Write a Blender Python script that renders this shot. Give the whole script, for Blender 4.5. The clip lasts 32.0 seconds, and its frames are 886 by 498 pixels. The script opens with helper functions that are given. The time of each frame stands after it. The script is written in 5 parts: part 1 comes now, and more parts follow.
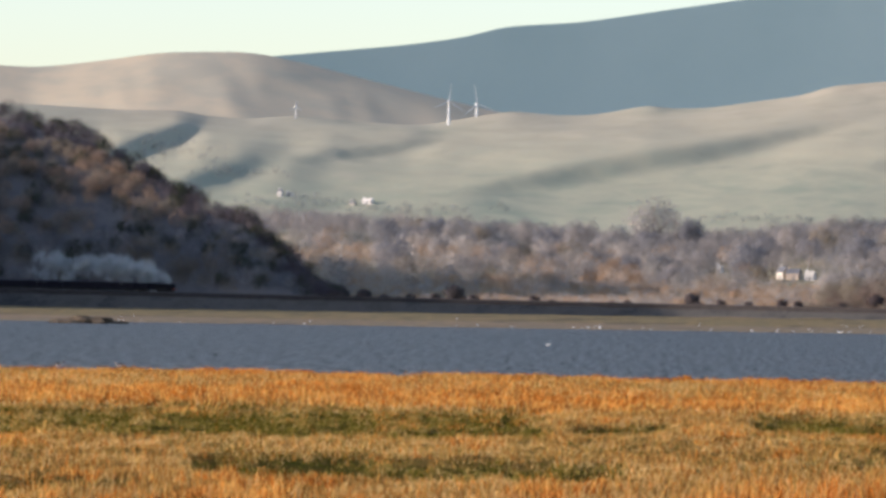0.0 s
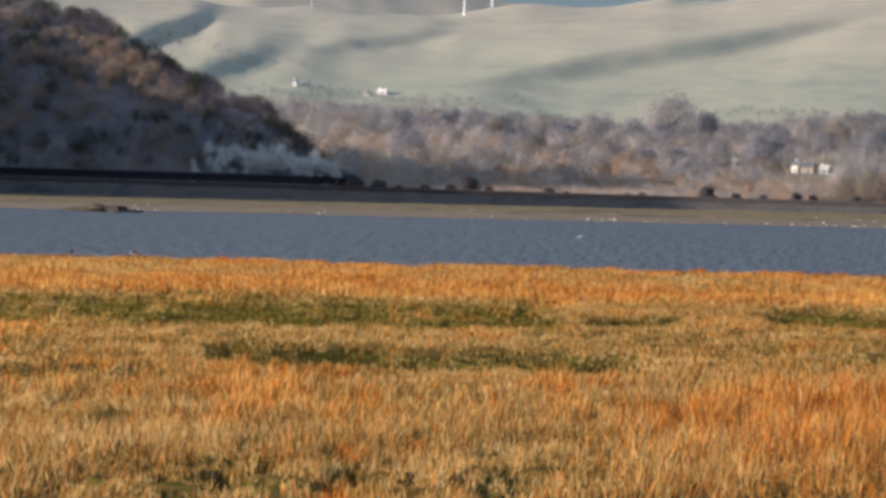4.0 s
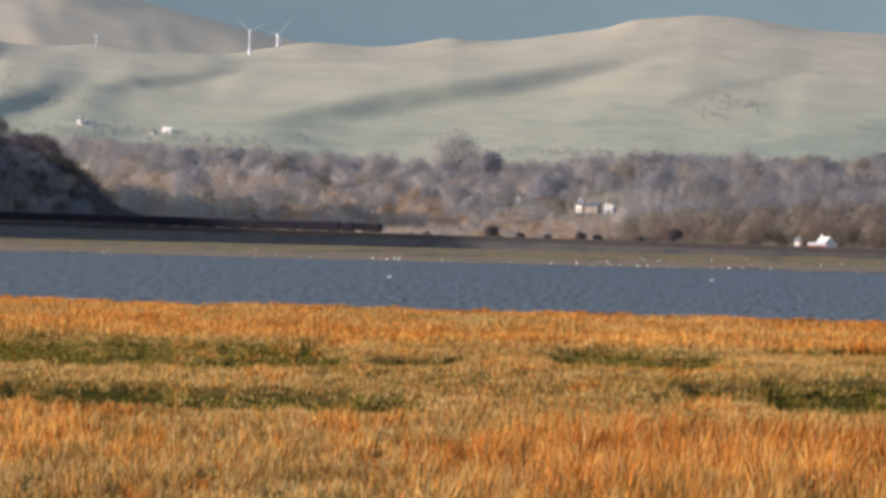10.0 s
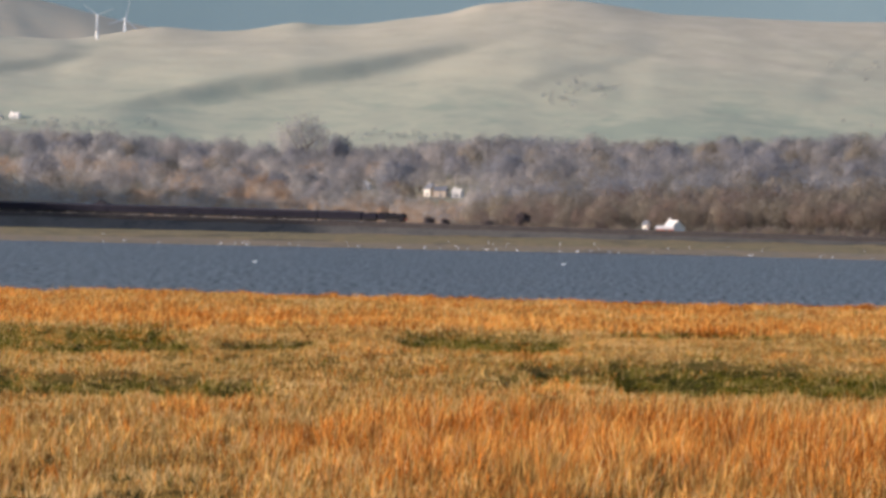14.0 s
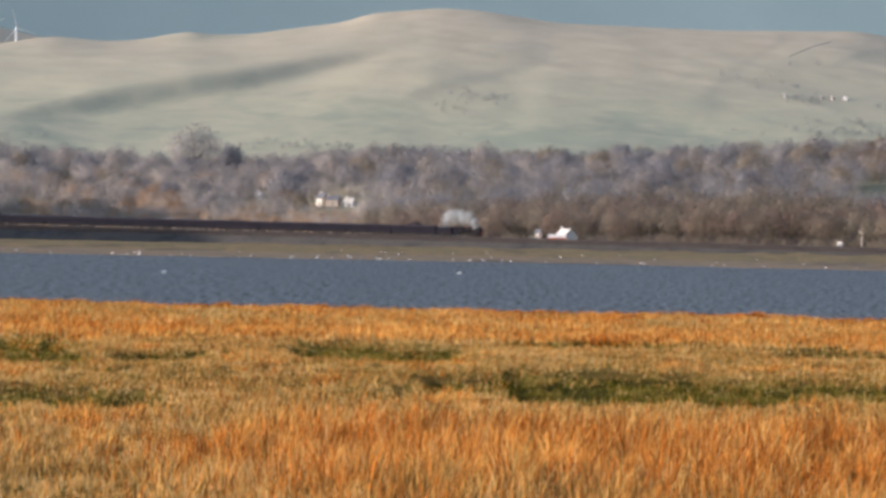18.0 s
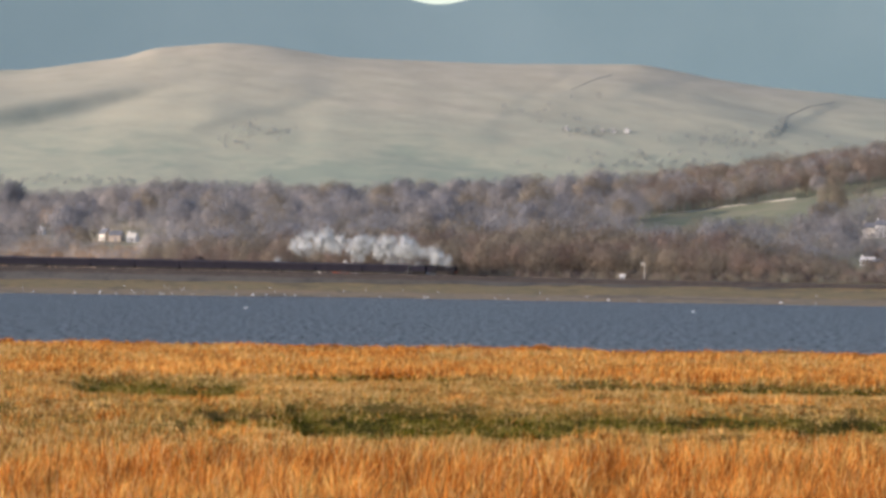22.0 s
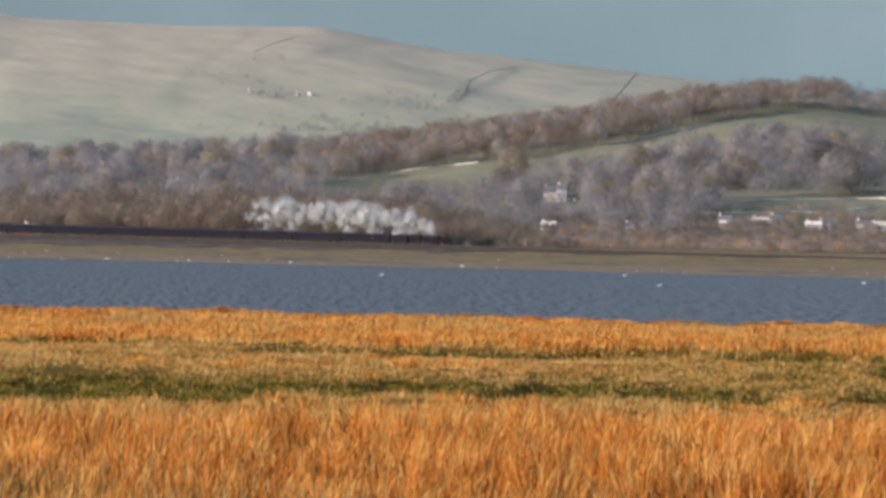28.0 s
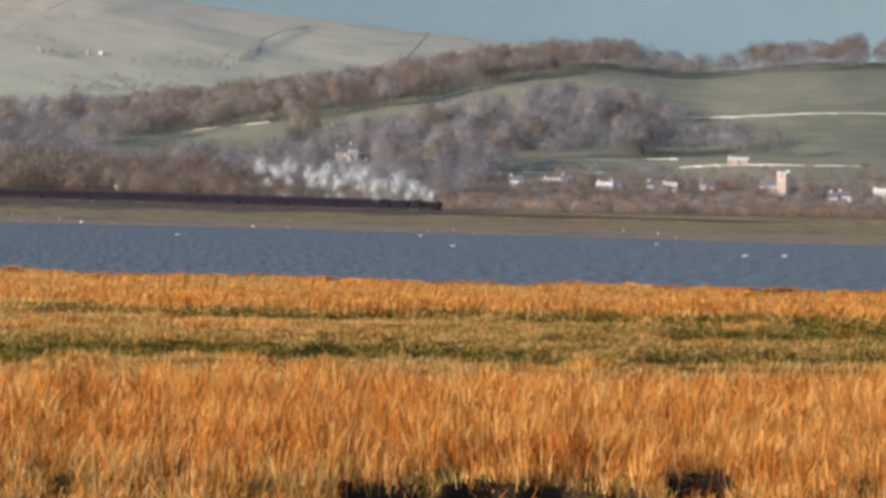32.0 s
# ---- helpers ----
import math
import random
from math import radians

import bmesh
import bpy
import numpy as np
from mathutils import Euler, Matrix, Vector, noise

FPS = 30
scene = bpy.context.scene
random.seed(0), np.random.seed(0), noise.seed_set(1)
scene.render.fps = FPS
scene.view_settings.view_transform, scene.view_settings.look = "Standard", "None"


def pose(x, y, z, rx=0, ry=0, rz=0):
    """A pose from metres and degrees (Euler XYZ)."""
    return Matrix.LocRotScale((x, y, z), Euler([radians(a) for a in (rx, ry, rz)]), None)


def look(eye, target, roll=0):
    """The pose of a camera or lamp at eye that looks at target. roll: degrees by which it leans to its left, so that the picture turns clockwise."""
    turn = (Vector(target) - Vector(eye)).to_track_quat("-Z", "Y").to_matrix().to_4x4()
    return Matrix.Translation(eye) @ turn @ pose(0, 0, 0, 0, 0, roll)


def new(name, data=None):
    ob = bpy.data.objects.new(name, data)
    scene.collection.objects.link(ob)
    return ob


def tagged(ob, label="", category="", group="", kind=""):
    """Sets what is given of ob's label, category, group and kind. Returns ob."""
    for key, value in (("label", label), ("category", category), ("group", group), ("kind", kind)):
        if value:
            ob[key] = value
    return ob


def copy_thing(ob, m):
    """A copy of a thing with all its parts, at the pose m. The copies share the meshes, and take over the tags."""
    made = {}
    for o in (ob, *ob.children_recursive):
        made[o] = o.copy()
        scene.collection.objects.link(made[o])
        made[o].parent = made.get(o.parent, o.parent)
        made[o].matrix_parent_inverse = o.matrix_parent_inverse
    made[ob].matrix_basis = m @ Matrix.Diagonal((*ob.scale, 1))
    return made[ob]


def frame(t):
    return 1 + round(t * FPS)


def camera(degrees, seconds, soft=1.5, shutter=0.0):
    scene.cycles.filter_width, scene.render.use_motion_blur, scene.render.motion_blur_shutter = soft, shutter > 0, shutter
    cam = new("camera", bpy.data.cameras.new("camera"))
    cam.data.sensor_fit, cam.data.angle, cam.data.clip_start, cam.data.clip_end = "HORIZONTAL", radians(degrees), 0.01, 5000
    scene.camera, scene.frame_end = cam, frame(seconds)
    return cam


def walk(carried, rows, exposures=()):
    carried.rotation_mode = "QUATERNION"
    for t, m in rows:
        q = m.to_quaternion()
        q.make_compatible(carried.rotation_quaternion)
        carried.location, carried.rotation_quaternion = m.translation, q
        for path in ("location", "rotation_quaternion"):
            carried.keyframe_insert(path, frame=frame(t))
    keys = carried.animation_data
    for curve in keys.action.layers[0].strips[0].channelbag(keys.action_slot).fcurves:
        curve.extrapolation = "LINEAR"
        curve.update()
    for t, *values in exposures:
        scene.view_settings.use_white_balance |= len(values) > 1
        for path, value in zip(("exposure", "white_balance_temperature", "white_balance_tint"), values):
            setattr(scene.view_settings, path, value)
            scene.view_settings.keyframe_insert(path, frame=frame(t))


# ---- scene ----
# One plan: the eye stands on a sea bank at the origin, 6 m above the tide; y points up the middle of the bay, x to the right.
# Bearings are counted in steps of 1/8961 rad, from the west end of the view (u) and downwards from near the horizon (v).
STEP = 784 / math.tan(radians(5.0))
EYE = Vector((0.0, 0.0, 6.0))
U_MID, V_MID = 1070.0, 20.0


def bearing(u):
    return (u - U_MID) / STEP


def spot(u, r, z=0.0):
    """The point at bearing u, r metres out, z high."""
    a = bearing(u)
    return Vector((r * math.sin(a), r * math.cos(a), z))


def rise(v, r):
    """The height seen at v, r metres out."""
    return EYE.z - r * math.tan((v - V_MID) / STEP)


# ---- the camera: a hand-held pan that follows the train ----
cam = camera(10.0, 32.0, soft=3.4)
PAN = [
    (0.0, 1.1, -71.0, 0.84),
    (0.5, 17.7, -44.7, 0.50),
    (1.0, 18.9, -19.5, 0.35),
    (1.5, -4.0, -35.4, 0.45),
    (2.0, -11.1, 1.5, 0.52),
    (2.5, -1.4, 68.2, 0.68),
    (3.0, -27.3, 15.0, 0.85),
    (3.5, -35.6, 122.1, 1.18),
    (5.5, 29.6, 91.6, 1.18),
    (6.0, 118.1, 52.1, 1.27),
    (6.5, 146.7, 60.5, 1.14),
    (7.0, 67.9, 71.0, 1.08),
    (7.5, 108.8, 0.6, 1.05),
    (8.0, 188.6, 36.9, 1.14),
    (8.5, 205.4, 82.8, 1.25),
    (9.0, 217.7, 12.8, 1.41),
    (9.5, 273.5, 11.2, 1.27),
    (10.0, 358.3, 44.5, 1.38),
    (10.5, 386.1, 15.7, 1.47),
    (11.0, 364.5, 54.7, 1.48),
    (11.5, 392.2, 72.2, 1.30),
    (12.0, 446.9, -1.5, 1.26),
    (12.5, 516.3, 4.6, 1.23),
    (13.0, 576.6, 42.1, 1.33),
    (13.5, 598.3, 61.3, 1.29),
    (15.5, 714.2, 75.2, 1.10),
    (16.0, 702.8, 105.6, 1.06),
    (16.5, 754.5, 92.3, 1.01),
    (17.0, 808.1, 108.6, 1.04),
    (17.5, 816.7, 103.9, 1.14),
    (18.0, 817.2, 46.3, 1.07),
    (18.5, 852.3, 64.6, 0.99),
    (19.0, 906.3, 56.6, 0.88),
    (19.5, 960.7, 19.6, 0.95),
    (20.0, 1040.3, 67.6, 0.91),
    (20.5, 1081.5, 36.9, 0.94),
    (21.0, 1106.3, -3.7, 0.88),
    (21.5, 1144.8, -18.2, 0.74),
    (22.0, 1199.7, -20.0, 0.74),
    (22.5, 1243.9, -21.0, 0.67),
    (23.0, 1220.3, -15.6, 0.40),
    (23.5, 1187.2, 28.3, 0.35),
    (24.0, 1277.0, 36.8, 0.41),
    (24.5, 1365.6, 52.1, 0.24),
    (26.5, 1562.5, 75.0, 1.02),
    (27.0, 1619.6, 47.0, 1.16),
    (27.5, 1686.9, 18.8, 1.07),
    (28.0, 1763.6, 37.4, 1.08),
    (28.5, 1809.9, 73.7, 1.14),
    (29.0, 1824.4, 94.5, 1.14),
    (29.5, 1872.9, 116.6, 1.15),
    (30.0, 1944.4, 132.0, 1.19),
    (30.5, 1966.9, 102.3, 1.19),
    (31.0, 1993.6, 93.1, 1.30),
    (31.5, 2057.7, 101.8, 1.32),
    (32.0, 2134.2, 100.8, 1.23),
]


def aim(u, v, lean):
    p = spot(u, 1000.0)
    p.z = rise(v, 1000.0)
    return look(EYE, p, lean)


walk(cam, [(t, aim(u, v, lean)) for t, u, v, lean in PAN], exposures=[(0.0, 0.67, 6250, 19), (32.0, 0.67, 6250, 19)])

# ---- light: low winter sun from the left, clear sky ----
TO_SUN = Vector((-0.92, -0.30, 0.250)).normalized()
world = bpy.data.worlds.new("sky")
scene.world = world
world.use_nodes = True
sky = world.node_tree.nodes.new("ShaderNodeTexSky")
sky.sky_type = "NISHITA"
sky.sun_disc = False
sky.sun_elevation = math.asin(TO_SUN.z)
sky.sun_rotation = math.atan2(TO_SUN.x, TO_SUN.y)
sky.dust_density = 0.7
sky.air_density = 0.9
sky.ozone_density = 1.0
back = world.node_tree.nodes["Background"]
back.inputs["Strength"].default_value = 0.145
world.node_tree.links.new(sky.outputs["Color"], back.inputs["Color"])
sun = new("sun", bpy.data.lights.new("sun", "SUN"))
sun.data.energy = 3.8
sun.data.angle = radians(0.6)
sun.data.color = (1.0, 0.885, 0.75)
sun.matrix_world = look(TO_SUN * 100, (0, 0, 0))


# ---- materials ----
def material(name, tones, rough=0.9, scale=1.0, fine=8.0, bump=0.2, stretch=(1, 1, 1), metal=0.0, by_object=0.0, by_island=0.0, spread=(0.3, 0.7), glow=0.0, through_light=0.0, sheen=0.04, upland=None, airy=0.0, by_tree=0.0):
    """A matt surface: tones mixed by a broad and a fine noise in metres, with relief."""
    m = bpy.data.materials.new(name)
    m.use_nodes = True
    t = m.node_tree
    n, link = t.nodes, t.links.new
    bsdf = n["Principled BSDF"]
    bsdf.inputs["Roughness"].default_value = rough
    bsdf.inputs["Metallic"].default_value = metal
    bsdf.inputs["Specular IOR Level"].default_value = sheen if rough > 0.7 else 0.4
    geo = n.new("ShaderNodeNewGeometry")
    mapping = n.new("ShaderNodeMapping")
    mapping.inputs["Scale"].default_value = stretch
    link(geo.outputs["Position"], mapping.inputs["Vector"])
    broad, small = n.new("ShaderNodeTexNoise"), n.new("ShaderNodeTexNoise")
    for tex, size, detail in ((broad, scale, 4.0), (small, scale * fine, 3.0)):
        tex.inputs["Scale"].default_value = size
        tex.inputs["Detail"].default_value = detail
        link(mapping.outputs["Vector"], tex.inputs["Vector"])
    add = n.new("ShaderNodeMath")
    add.operation = "MULTIPLY_ADD"
    link(small.outputs["Fac"], add.inputs[0])
    add.inputs[1].default_value = 0.5
    link(broad.outputs["Fac"], add.inputs[2])
    value = add.outputs[0]
    off = 0.25
    for source, weight in (("object", by_object), ("island", by_island)):
        if weight:
            rnd = n.new("ShaderNodeObjectInfo").outputs["Random"] if source == "object" else geo.outputs["Random Per Island"]
            more = n.new("ShaderNodeMath")
            more.operation = "MULTIPLY_ADD"
            link(rnd, more.inputs[0])
            more.inputs[1].default_value = weight
            link(value, more.inputs[2])
            value, off = more.outputs[0], off + weight / 2
    if by_tree:
        # each tree of a wood has a tone of its own
        tone, more = n.new("ShaderNodeAttribute"), n.new("ShaderNodeMath")
        tone.attribute_name = "tone"
        more.operation = "MULTIPLY_ADD"
        link(tone.outputs["Fac"], more.inputs[0])
        more.inputs[1].default_value = by_tree
        link(value, more.inputs[2])
        value = more.outputs[0]
    ramp = n.new("ShaderNodeValToRGB")
    shift = n.new("ShaderNodeMath")
    shift.operation = "SUBTRACT"
    link(value, shift.inputs[0])
    shift.inputs[1].default_value = off
    link(shift.outputs[0], ramp.inputs["Fac"])
    lo, hi = spread
    el = ramp.color_ramp.elements
    el[0].position, el[1].position = lo, hi
    el[0].color, el[1].color = (*tones[0], 1), (*tones[-1], 1)
    for k, tone in enumerate(tones[1:-1], 1):
        el.new(lo + (hi - lo) * k / (len(tones) - 1)).color = (*tone, 1)
    colour = ramp.outputs["Color"]
    if upland:
        # another growth above a height, along an uneven line
        tones_up, z_low, z_high = upland
        xyz, height, blend = n.new("ShaderNodeSeparateXYZ"), n.new("ShaderNodeMapRange"), n.new("ShaderNodeMix")
        link(geo.outputs["Position"], xyz.inputs["Vector"])
        lift = n.new("ShaderNodeMath")
        lift.operation = "MULTIPLY_ADD"
        link(broad.outputs["Fac"], lift.inputs[0])
        lift.inputs[1].default_value = 1.6 * (z_high - z_low)
        link(xyz.outputs["Z"], lift.inputs[2])
        height.inputs["From Min"].default_value = z_low + 0.8 * (z_high - z_low)
        height.inputs["From Max"].default_value = z_high + 0.8 * (z_high - z_low)
        link(lift.outputs[0], height.inputs["Value"])
        ramp2 = n.new("ShaderNodeValToRGB")
        ramp2.color_ramp.elements[0].color, ramp2.color_ramp.elements[1].color = (*tones_up[0], 1), (*tones_up[1], 1)
        ramp2.color_ramp.elements[0].position, ramp2.color_ramp.elements[1].position = 0.35, 0.65
        link(small.outputs["Fac"], ramp2.inputs["Fac"])
        blend.data_type = "RGBA"
        link(height.outputs["Result"], blend.inputs["Factor"])
        link(colour, blend.inputs["A"])
        link(ramp2.outputs["Color"], blend.inputs["B"])
        colour = blend.outputs["Result"]
    link(colour, bsdf.inputs["Base Color"])
    if bump:
        b = n.new("ShaderNodeBump")
        b.inputs["Strength"].default_value = bump
        b.inputs["Distance"].default_value = 0.3 / (scale * fine)
        link(small.outputs["Fac"], b.inputs["Height"])
        link(b.outputs["Normal"], bsdf.inputs["Normal"])
    # a glow of the same tones, used for the haze over the far ridge
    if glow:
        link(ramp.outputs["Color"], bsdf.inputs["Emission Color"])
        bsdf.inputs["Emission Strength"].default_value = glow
    if through_light:
        tr, mix = n.new("ShaderNodeBsdfTranslucent"), n.new("ShaderNodeMixShader")
        link(ramp.outputs["Color"], tr.inputs["Color"])
        mix.inputs["Fac"].default_value = through_light
        link(bsdf.outputs["BSDF"], mix.inputs[1])
        link(tr.outputs["BSDF"], mix.inputs[2])
        last = mix.outputs["Shader"]
        if airy:
            # fine twigs let part of the light through between them
            gap, mix2 = n.new("ShaderNodeBsdfTransparent"), n.new("ShaderNodeMixShader")
            mix2.inputs["Fac"].default_value = airy
            link(last, mix2.inputs[1])
            link(gap.outputs["BSDF"], mix2.inputs[2])
            last = mix2.outputs["Shader"]
        link(last, n["Material Output"].inputs["Surface"])
    return m


M = {
    "marsh_soil": material("marsh_soil", [(0.085, 0.054, 0.015), (0.17, 0.105, 0.03), (0.095, 0.082, 0.018)], scale=0.4, bump=0.4, sheen=0.0),
    # creek mud, near black: the shade between its banks is in the colour
    "shaded_mud": material("shaded_mud", [(0.0234, 0.0156, 0.0104), (0.0455, 0.0312, 0.0182)], scale=0.5, rough=0.9, bump=0.5, sheen=0.0),
    "turf_soil": material("turf_soil", [(0.038, 0.034, 0.008), (0.08, 0.06, 0.015), (0.05, 0.05, 0.010)], scale=0.4, bump=0.4, sheen=0.0),
    "mud": material("mud", [(0.14, 0.11, 0.08), (0.29, 0.21, 0.125), (0.17, 0.14, 0.095), (0.26, 0.18, 0.11)], scale=0.02, fine=8, stretch=(1, 0.25, 1), spread=(0.38, 0.62), rough=0.8, bump=0.1),
    "saltings": material("saltings", [(0.11, 0.09, 0.055), (0.29, 0.205, 0.095), (0.15, 0.13, 0.068), (0.25, 0.175, 0.09)], scale=0.03, fine=6, stretch=(1, 0.22, 1), spread=(0.38, 0.62)),
    "land": material("land", [(0.12, 0.11, 0.05), (0.22, 0.17, 0.09)], scale=0.01, fine=12),
    "stone_bank": material("stone_bank", [(0.0525, 0.0511, 0.0493), (0.108, 0.099, 0.087), (0.077, 0.0709, 0.0609)], scale=0.05, fine=12, bump=0.8),
    "fell_wall": material("fell_wall", [(0.20, 0.205, 0.185), (0.25, 0.25, 0.22)], scale=0.3),
    "field_wall": material("field_wall", [(0.42, 0.40, 0.34), (0.52, 0.49, 0.42)], scale=0.3, bump=0.4),
    # ballast stone, darkened to hold the shade below the train
    "shaded_ballast": material("shaded_ballast", [(0.035, 0.03, 0.03), (0.06, 0.052, 0.046)], scale=0.6, fine=10, bump=0.8),
    "pasture": material("pasture", [(0.17, 0.18, 0.115), (0.235, 0.22, 0.15), (0.185, 0.195, 0.125), (0.25, 0.225, 0.155)], scale=0.003, fine=14),
    "rough_pasture": material("rough_pasture", [(0.24, 0.22, 0.145), (0.33, 0.275, 0.18), (0.27, 0.25, 0.165)], scale=0.006, fine=14),
    "fell_grass": material("fell_grass", [(0.305, 0.33, 0.245), (0.39, 0.38, 0.275), (0.33, 0.35, 0.255), (0.41, 0.39, 0.28)], scale=0.004, fine=9, bump=0.12, upland=([(0.41, 0.365, 0.27), (0.465, 0.415, 0.31)], 75.0, 170.0)),
    "moor_grass": material("moor_grass", [(0.42, 0.385, 0.30), (0.52, 0.44, 0.32), (0.45, 0.41, 0.315)], scale=0.006, fine=6, bump=0.0),
    # far ridge: distance haze is put into the blue-grey tones and a faint glow
    "hazed_moor": material("hazed_moor", [(0.145, 0.215, 0.24), (0.17, 0.24, 0.265)], scale=0.002, fine=6, bump=0.0, glow=0.2),
    "wood_floor": material("wood_floor", [(0.11, 0.105, 0.105), (0.17, 0.155, 0.145)], scale=0.05, fine=8),
    "orange_grass": material("orange_grass", [(0.179, 0.0458, 0.008), (0.672, 0.213, 0.029), (0.75, 0.273, 0.042), (0.9, 0.545, 0.155)], scale=0.3, fine=6, bump=0, by_island=0.66, sheen=0.0, spread=(0.27, 0.76), through_light=0.45),
    "straw_grass": material("straw_grass", [(0.174, 0.0913, 0.0258), (0.396, 0.228, 0.0585), (0.485, 0.279, 0.0731), (0.554, 0.349, 0.12), (0.792, 0.531, 0.224)], scale=0.2, fine=7, bump=0, by_island=0.66, spread=(0.26, 0.76), through_light=0.45, sheen=0.0),
    "green_grass": material("green_grass", [(0.040, 0.040, 0.005), (0.118, 0.108, 0.011), (0.185, 0.148, 0.021), (0.32, 0.235, 0.068)], scale=0.3, fine=6, bump=0, by_island=0.66, spread=(0.26, 0.76), through_light=0.4, sheen=0.0),
    "bark": material("bark", [(0.09, 0.075, 0.06), (0.17, 0.14, 0.11)], scale=0.8, bump=0.5),
    "bare_twigs": material("bare_twigs", [(0.249, 0.211, 0.165), (0.363, 0.297, 0.218), (0.307, 0.264, 0.202)], scale=0.010, fine=8, bump=0, by_island=0.05, by_object=0.35, by_tree=0.28, through_light=0.48, airy=0.25),
    "red_twigs": material("red_twigs", [(0.244, 0.174, 0.144), (0.34, 0.25, 0.199), (0.306, 0.245, 0.193)], scale=0.010, fine=8, bump=0, by_island=0.05, by_object=0.35, by_tree=0.28, through_light=0.48, airy=0.25),
    # grey, tan, pale and slate twigs carry the distance haze in their tones
    "grey_twigs": material("grey_twigs", [(0.297, 0.286, 0.284), (0.435, 0.396, 0.374), (0.36, 0.348, 0.335)], scale=0.010, fine=8, bump=0, by_island=0.05, by_object=0.35, by_tree=0.28, through_light=0.48, airy=0.25),
    "scrub_twigs": material("scrub_twigs", [(0.451, 0.304, 0.199), (0.609, 0.421, 0.279), (0.507, 0.373, 0.258)], scale=0.010, fine=8, bump=0, by_island=0.05, by_object=0.35, by_tree=0.28, through_light=0.48, airy=0.25),
    "tan_twigs": material("tan_twigs", [(0.37, 0.337, 0.315), (0.47, 0.422, 0.388)], scale=0.010, fine=8, bump=0, by_island=0.05, by_object=0.35, by_tree=0.28, through_light=0.48, airy=0.25),
    "pale_twigs": material("pale_twigs", [(0.513, 0.46, 0.406), (0.636, 0.551, 0.47), (0.554, 0.502, 0.441)], scale=0.010, fine=8, bump=0, by_island=0.05, by_object=0.35, by_tree=0.28, through_light=0.48, airy=0.25),
    "slate_twigs": material("slate_twigs", [(0.246, 0.249, 0.271), (0.332, 0.32, 0.333)], scale=0.010, fine=8, bump=0, by_island=0.05, by_object=0.35, by_tree=0.28, through_light=0.48, airy=0.25),
    # shrubs on the fell: haze is put into their blue-grey tone
    "hazy_shrub": material("hazy_shrub", [(0.25, 0.27, 0.265), (0.33, 0.335, 0.31)], scale=0.010, fine=8, bump=0, by_tree=0.3, through_light=0.48, airy=0.4),
    "thorn": material("thorn", [(0.07, 0.06, 0.064), (0.12, 0.095, 0.095), (0.09, 0.08, 0.08)], scale=0.05, fine=8, bump=0, by_object=0.3, by_tree=0.3, through_light=0.2),
    "evergreen": material("evergreen", [(0.035, 0.045, 0.03), (0.065, 0.075, 0.045), (0.075, 0.07, 0.045)], scale=0.05, fine=8, bump=0, by_island=0.3, by_object=0.3),
    "hill_wood": material("hill_wood", [(0.26, 0.186, 0.14), (0.468, 0.33, 0.238), (0.338, 0.252, 0.189)], scale=0.015, fine=8, bump=0, by_island=0.05, by_object=0.3, by_tree=0.3, through_light=0.42, airy=0.25),
    "purple_twigs": material("purple_twigs", [(0.114, 0.1, 0.115), (0.18, 0.15, 0.16)], scale=0.015, fine=8, bump=0, by_island=0.05, by_tree=0.3, through_light=0.42, airy=0.25),
    "whitewash": material("whitewash", [(0.56, 0.53, 0.49), (0.68, 0.65, 0.61)], scale=0.3, bump=0.1),
    "render_grey": material("render_grey", [(0.48, 0.44, 0.38), (0.58, 0.54, 0.47)], scale=0.3, bump=0.1),
    "pink_stone": material("pink_stone", [(0.40, 0.32, 0.25), (0.49, 0.40, 0.32)], scale=0.4, bump=0.3),
    "limestone": material("limestone", [(0.58, 0.52, 0.43), (0.70, 0.64, 0.55)], scale=0.2, bump=0.4),
    "slate": material("slate", [(0.10, 0.105, 0.115), (0.17, 0.17, 0.18)], scale=0.5, rough=0.6),
    "red_tile": material("red_tile", [(0.42, 0.09, 0.05), (0.52, 0.14, 0.08)], scale=0.5),
    "window_dark": material("window_dark", [(0.16, 0.155, 0.15), (0.26, 0.25, 0.24)], rough=0.3, bump=0, by_object=0.3),
    "coach_glass": material("coach_glass", [(0.012, 0.010, 0.012), (0.02, 0.017, 0.02)], rough=0.75, bump=0),
    "white_steel": material("white_steel", [(0.55, 0.57, 0.58), (0.62, 0.64, 0.65)], scale=0.2, rough=0.4, bump=0),
    "loco_black": material("loco_black", [(0.0115, 0.0112, 0.0143), (0.025, 0.0235, 0.0275)], scale=0.6, rough=0.75, bump=0),
    "maroon": material("maroon", [(0.0134, 0.0133, 0.0208), (0.0212, 0.0195, 0.0283)], scale=0.3, rough=0.8, bump=0),
    "coach_roof": material("coach_roof", [(0.0292, 0.0277, 0.035), (0.0451, 0.0431, 0.0525)], scale=0.3, rough=0.8, bump=0),
    "steel": material("steel", [(0.07, 0.055, 0.045), (0.11, 0.09, 0.075)], scale=1.0, rough=0.6, metal=0.3, bump=0),
    "under": material("under", [(0.021, 0.0202, 0.0202), (0.042, 0.0392, 0.0378)], scale=1.0, bump=0),
    "feather_white": material("feather_white", [(0.78, 0.78, 0.77), (0.86, 0.86, 0.85)], scale=4, bump=0),
    "feather_dark": material("feather_dark", [(0.02, 0.02, 0.02), (0.05, 0.045, 0.04)], scale=4, bump=0),
    "rock": material("rock", [(0.07, 0.055, 0.04), (0.14, 0.11, 0.08)], scale=0.3, bump=0.8),
}


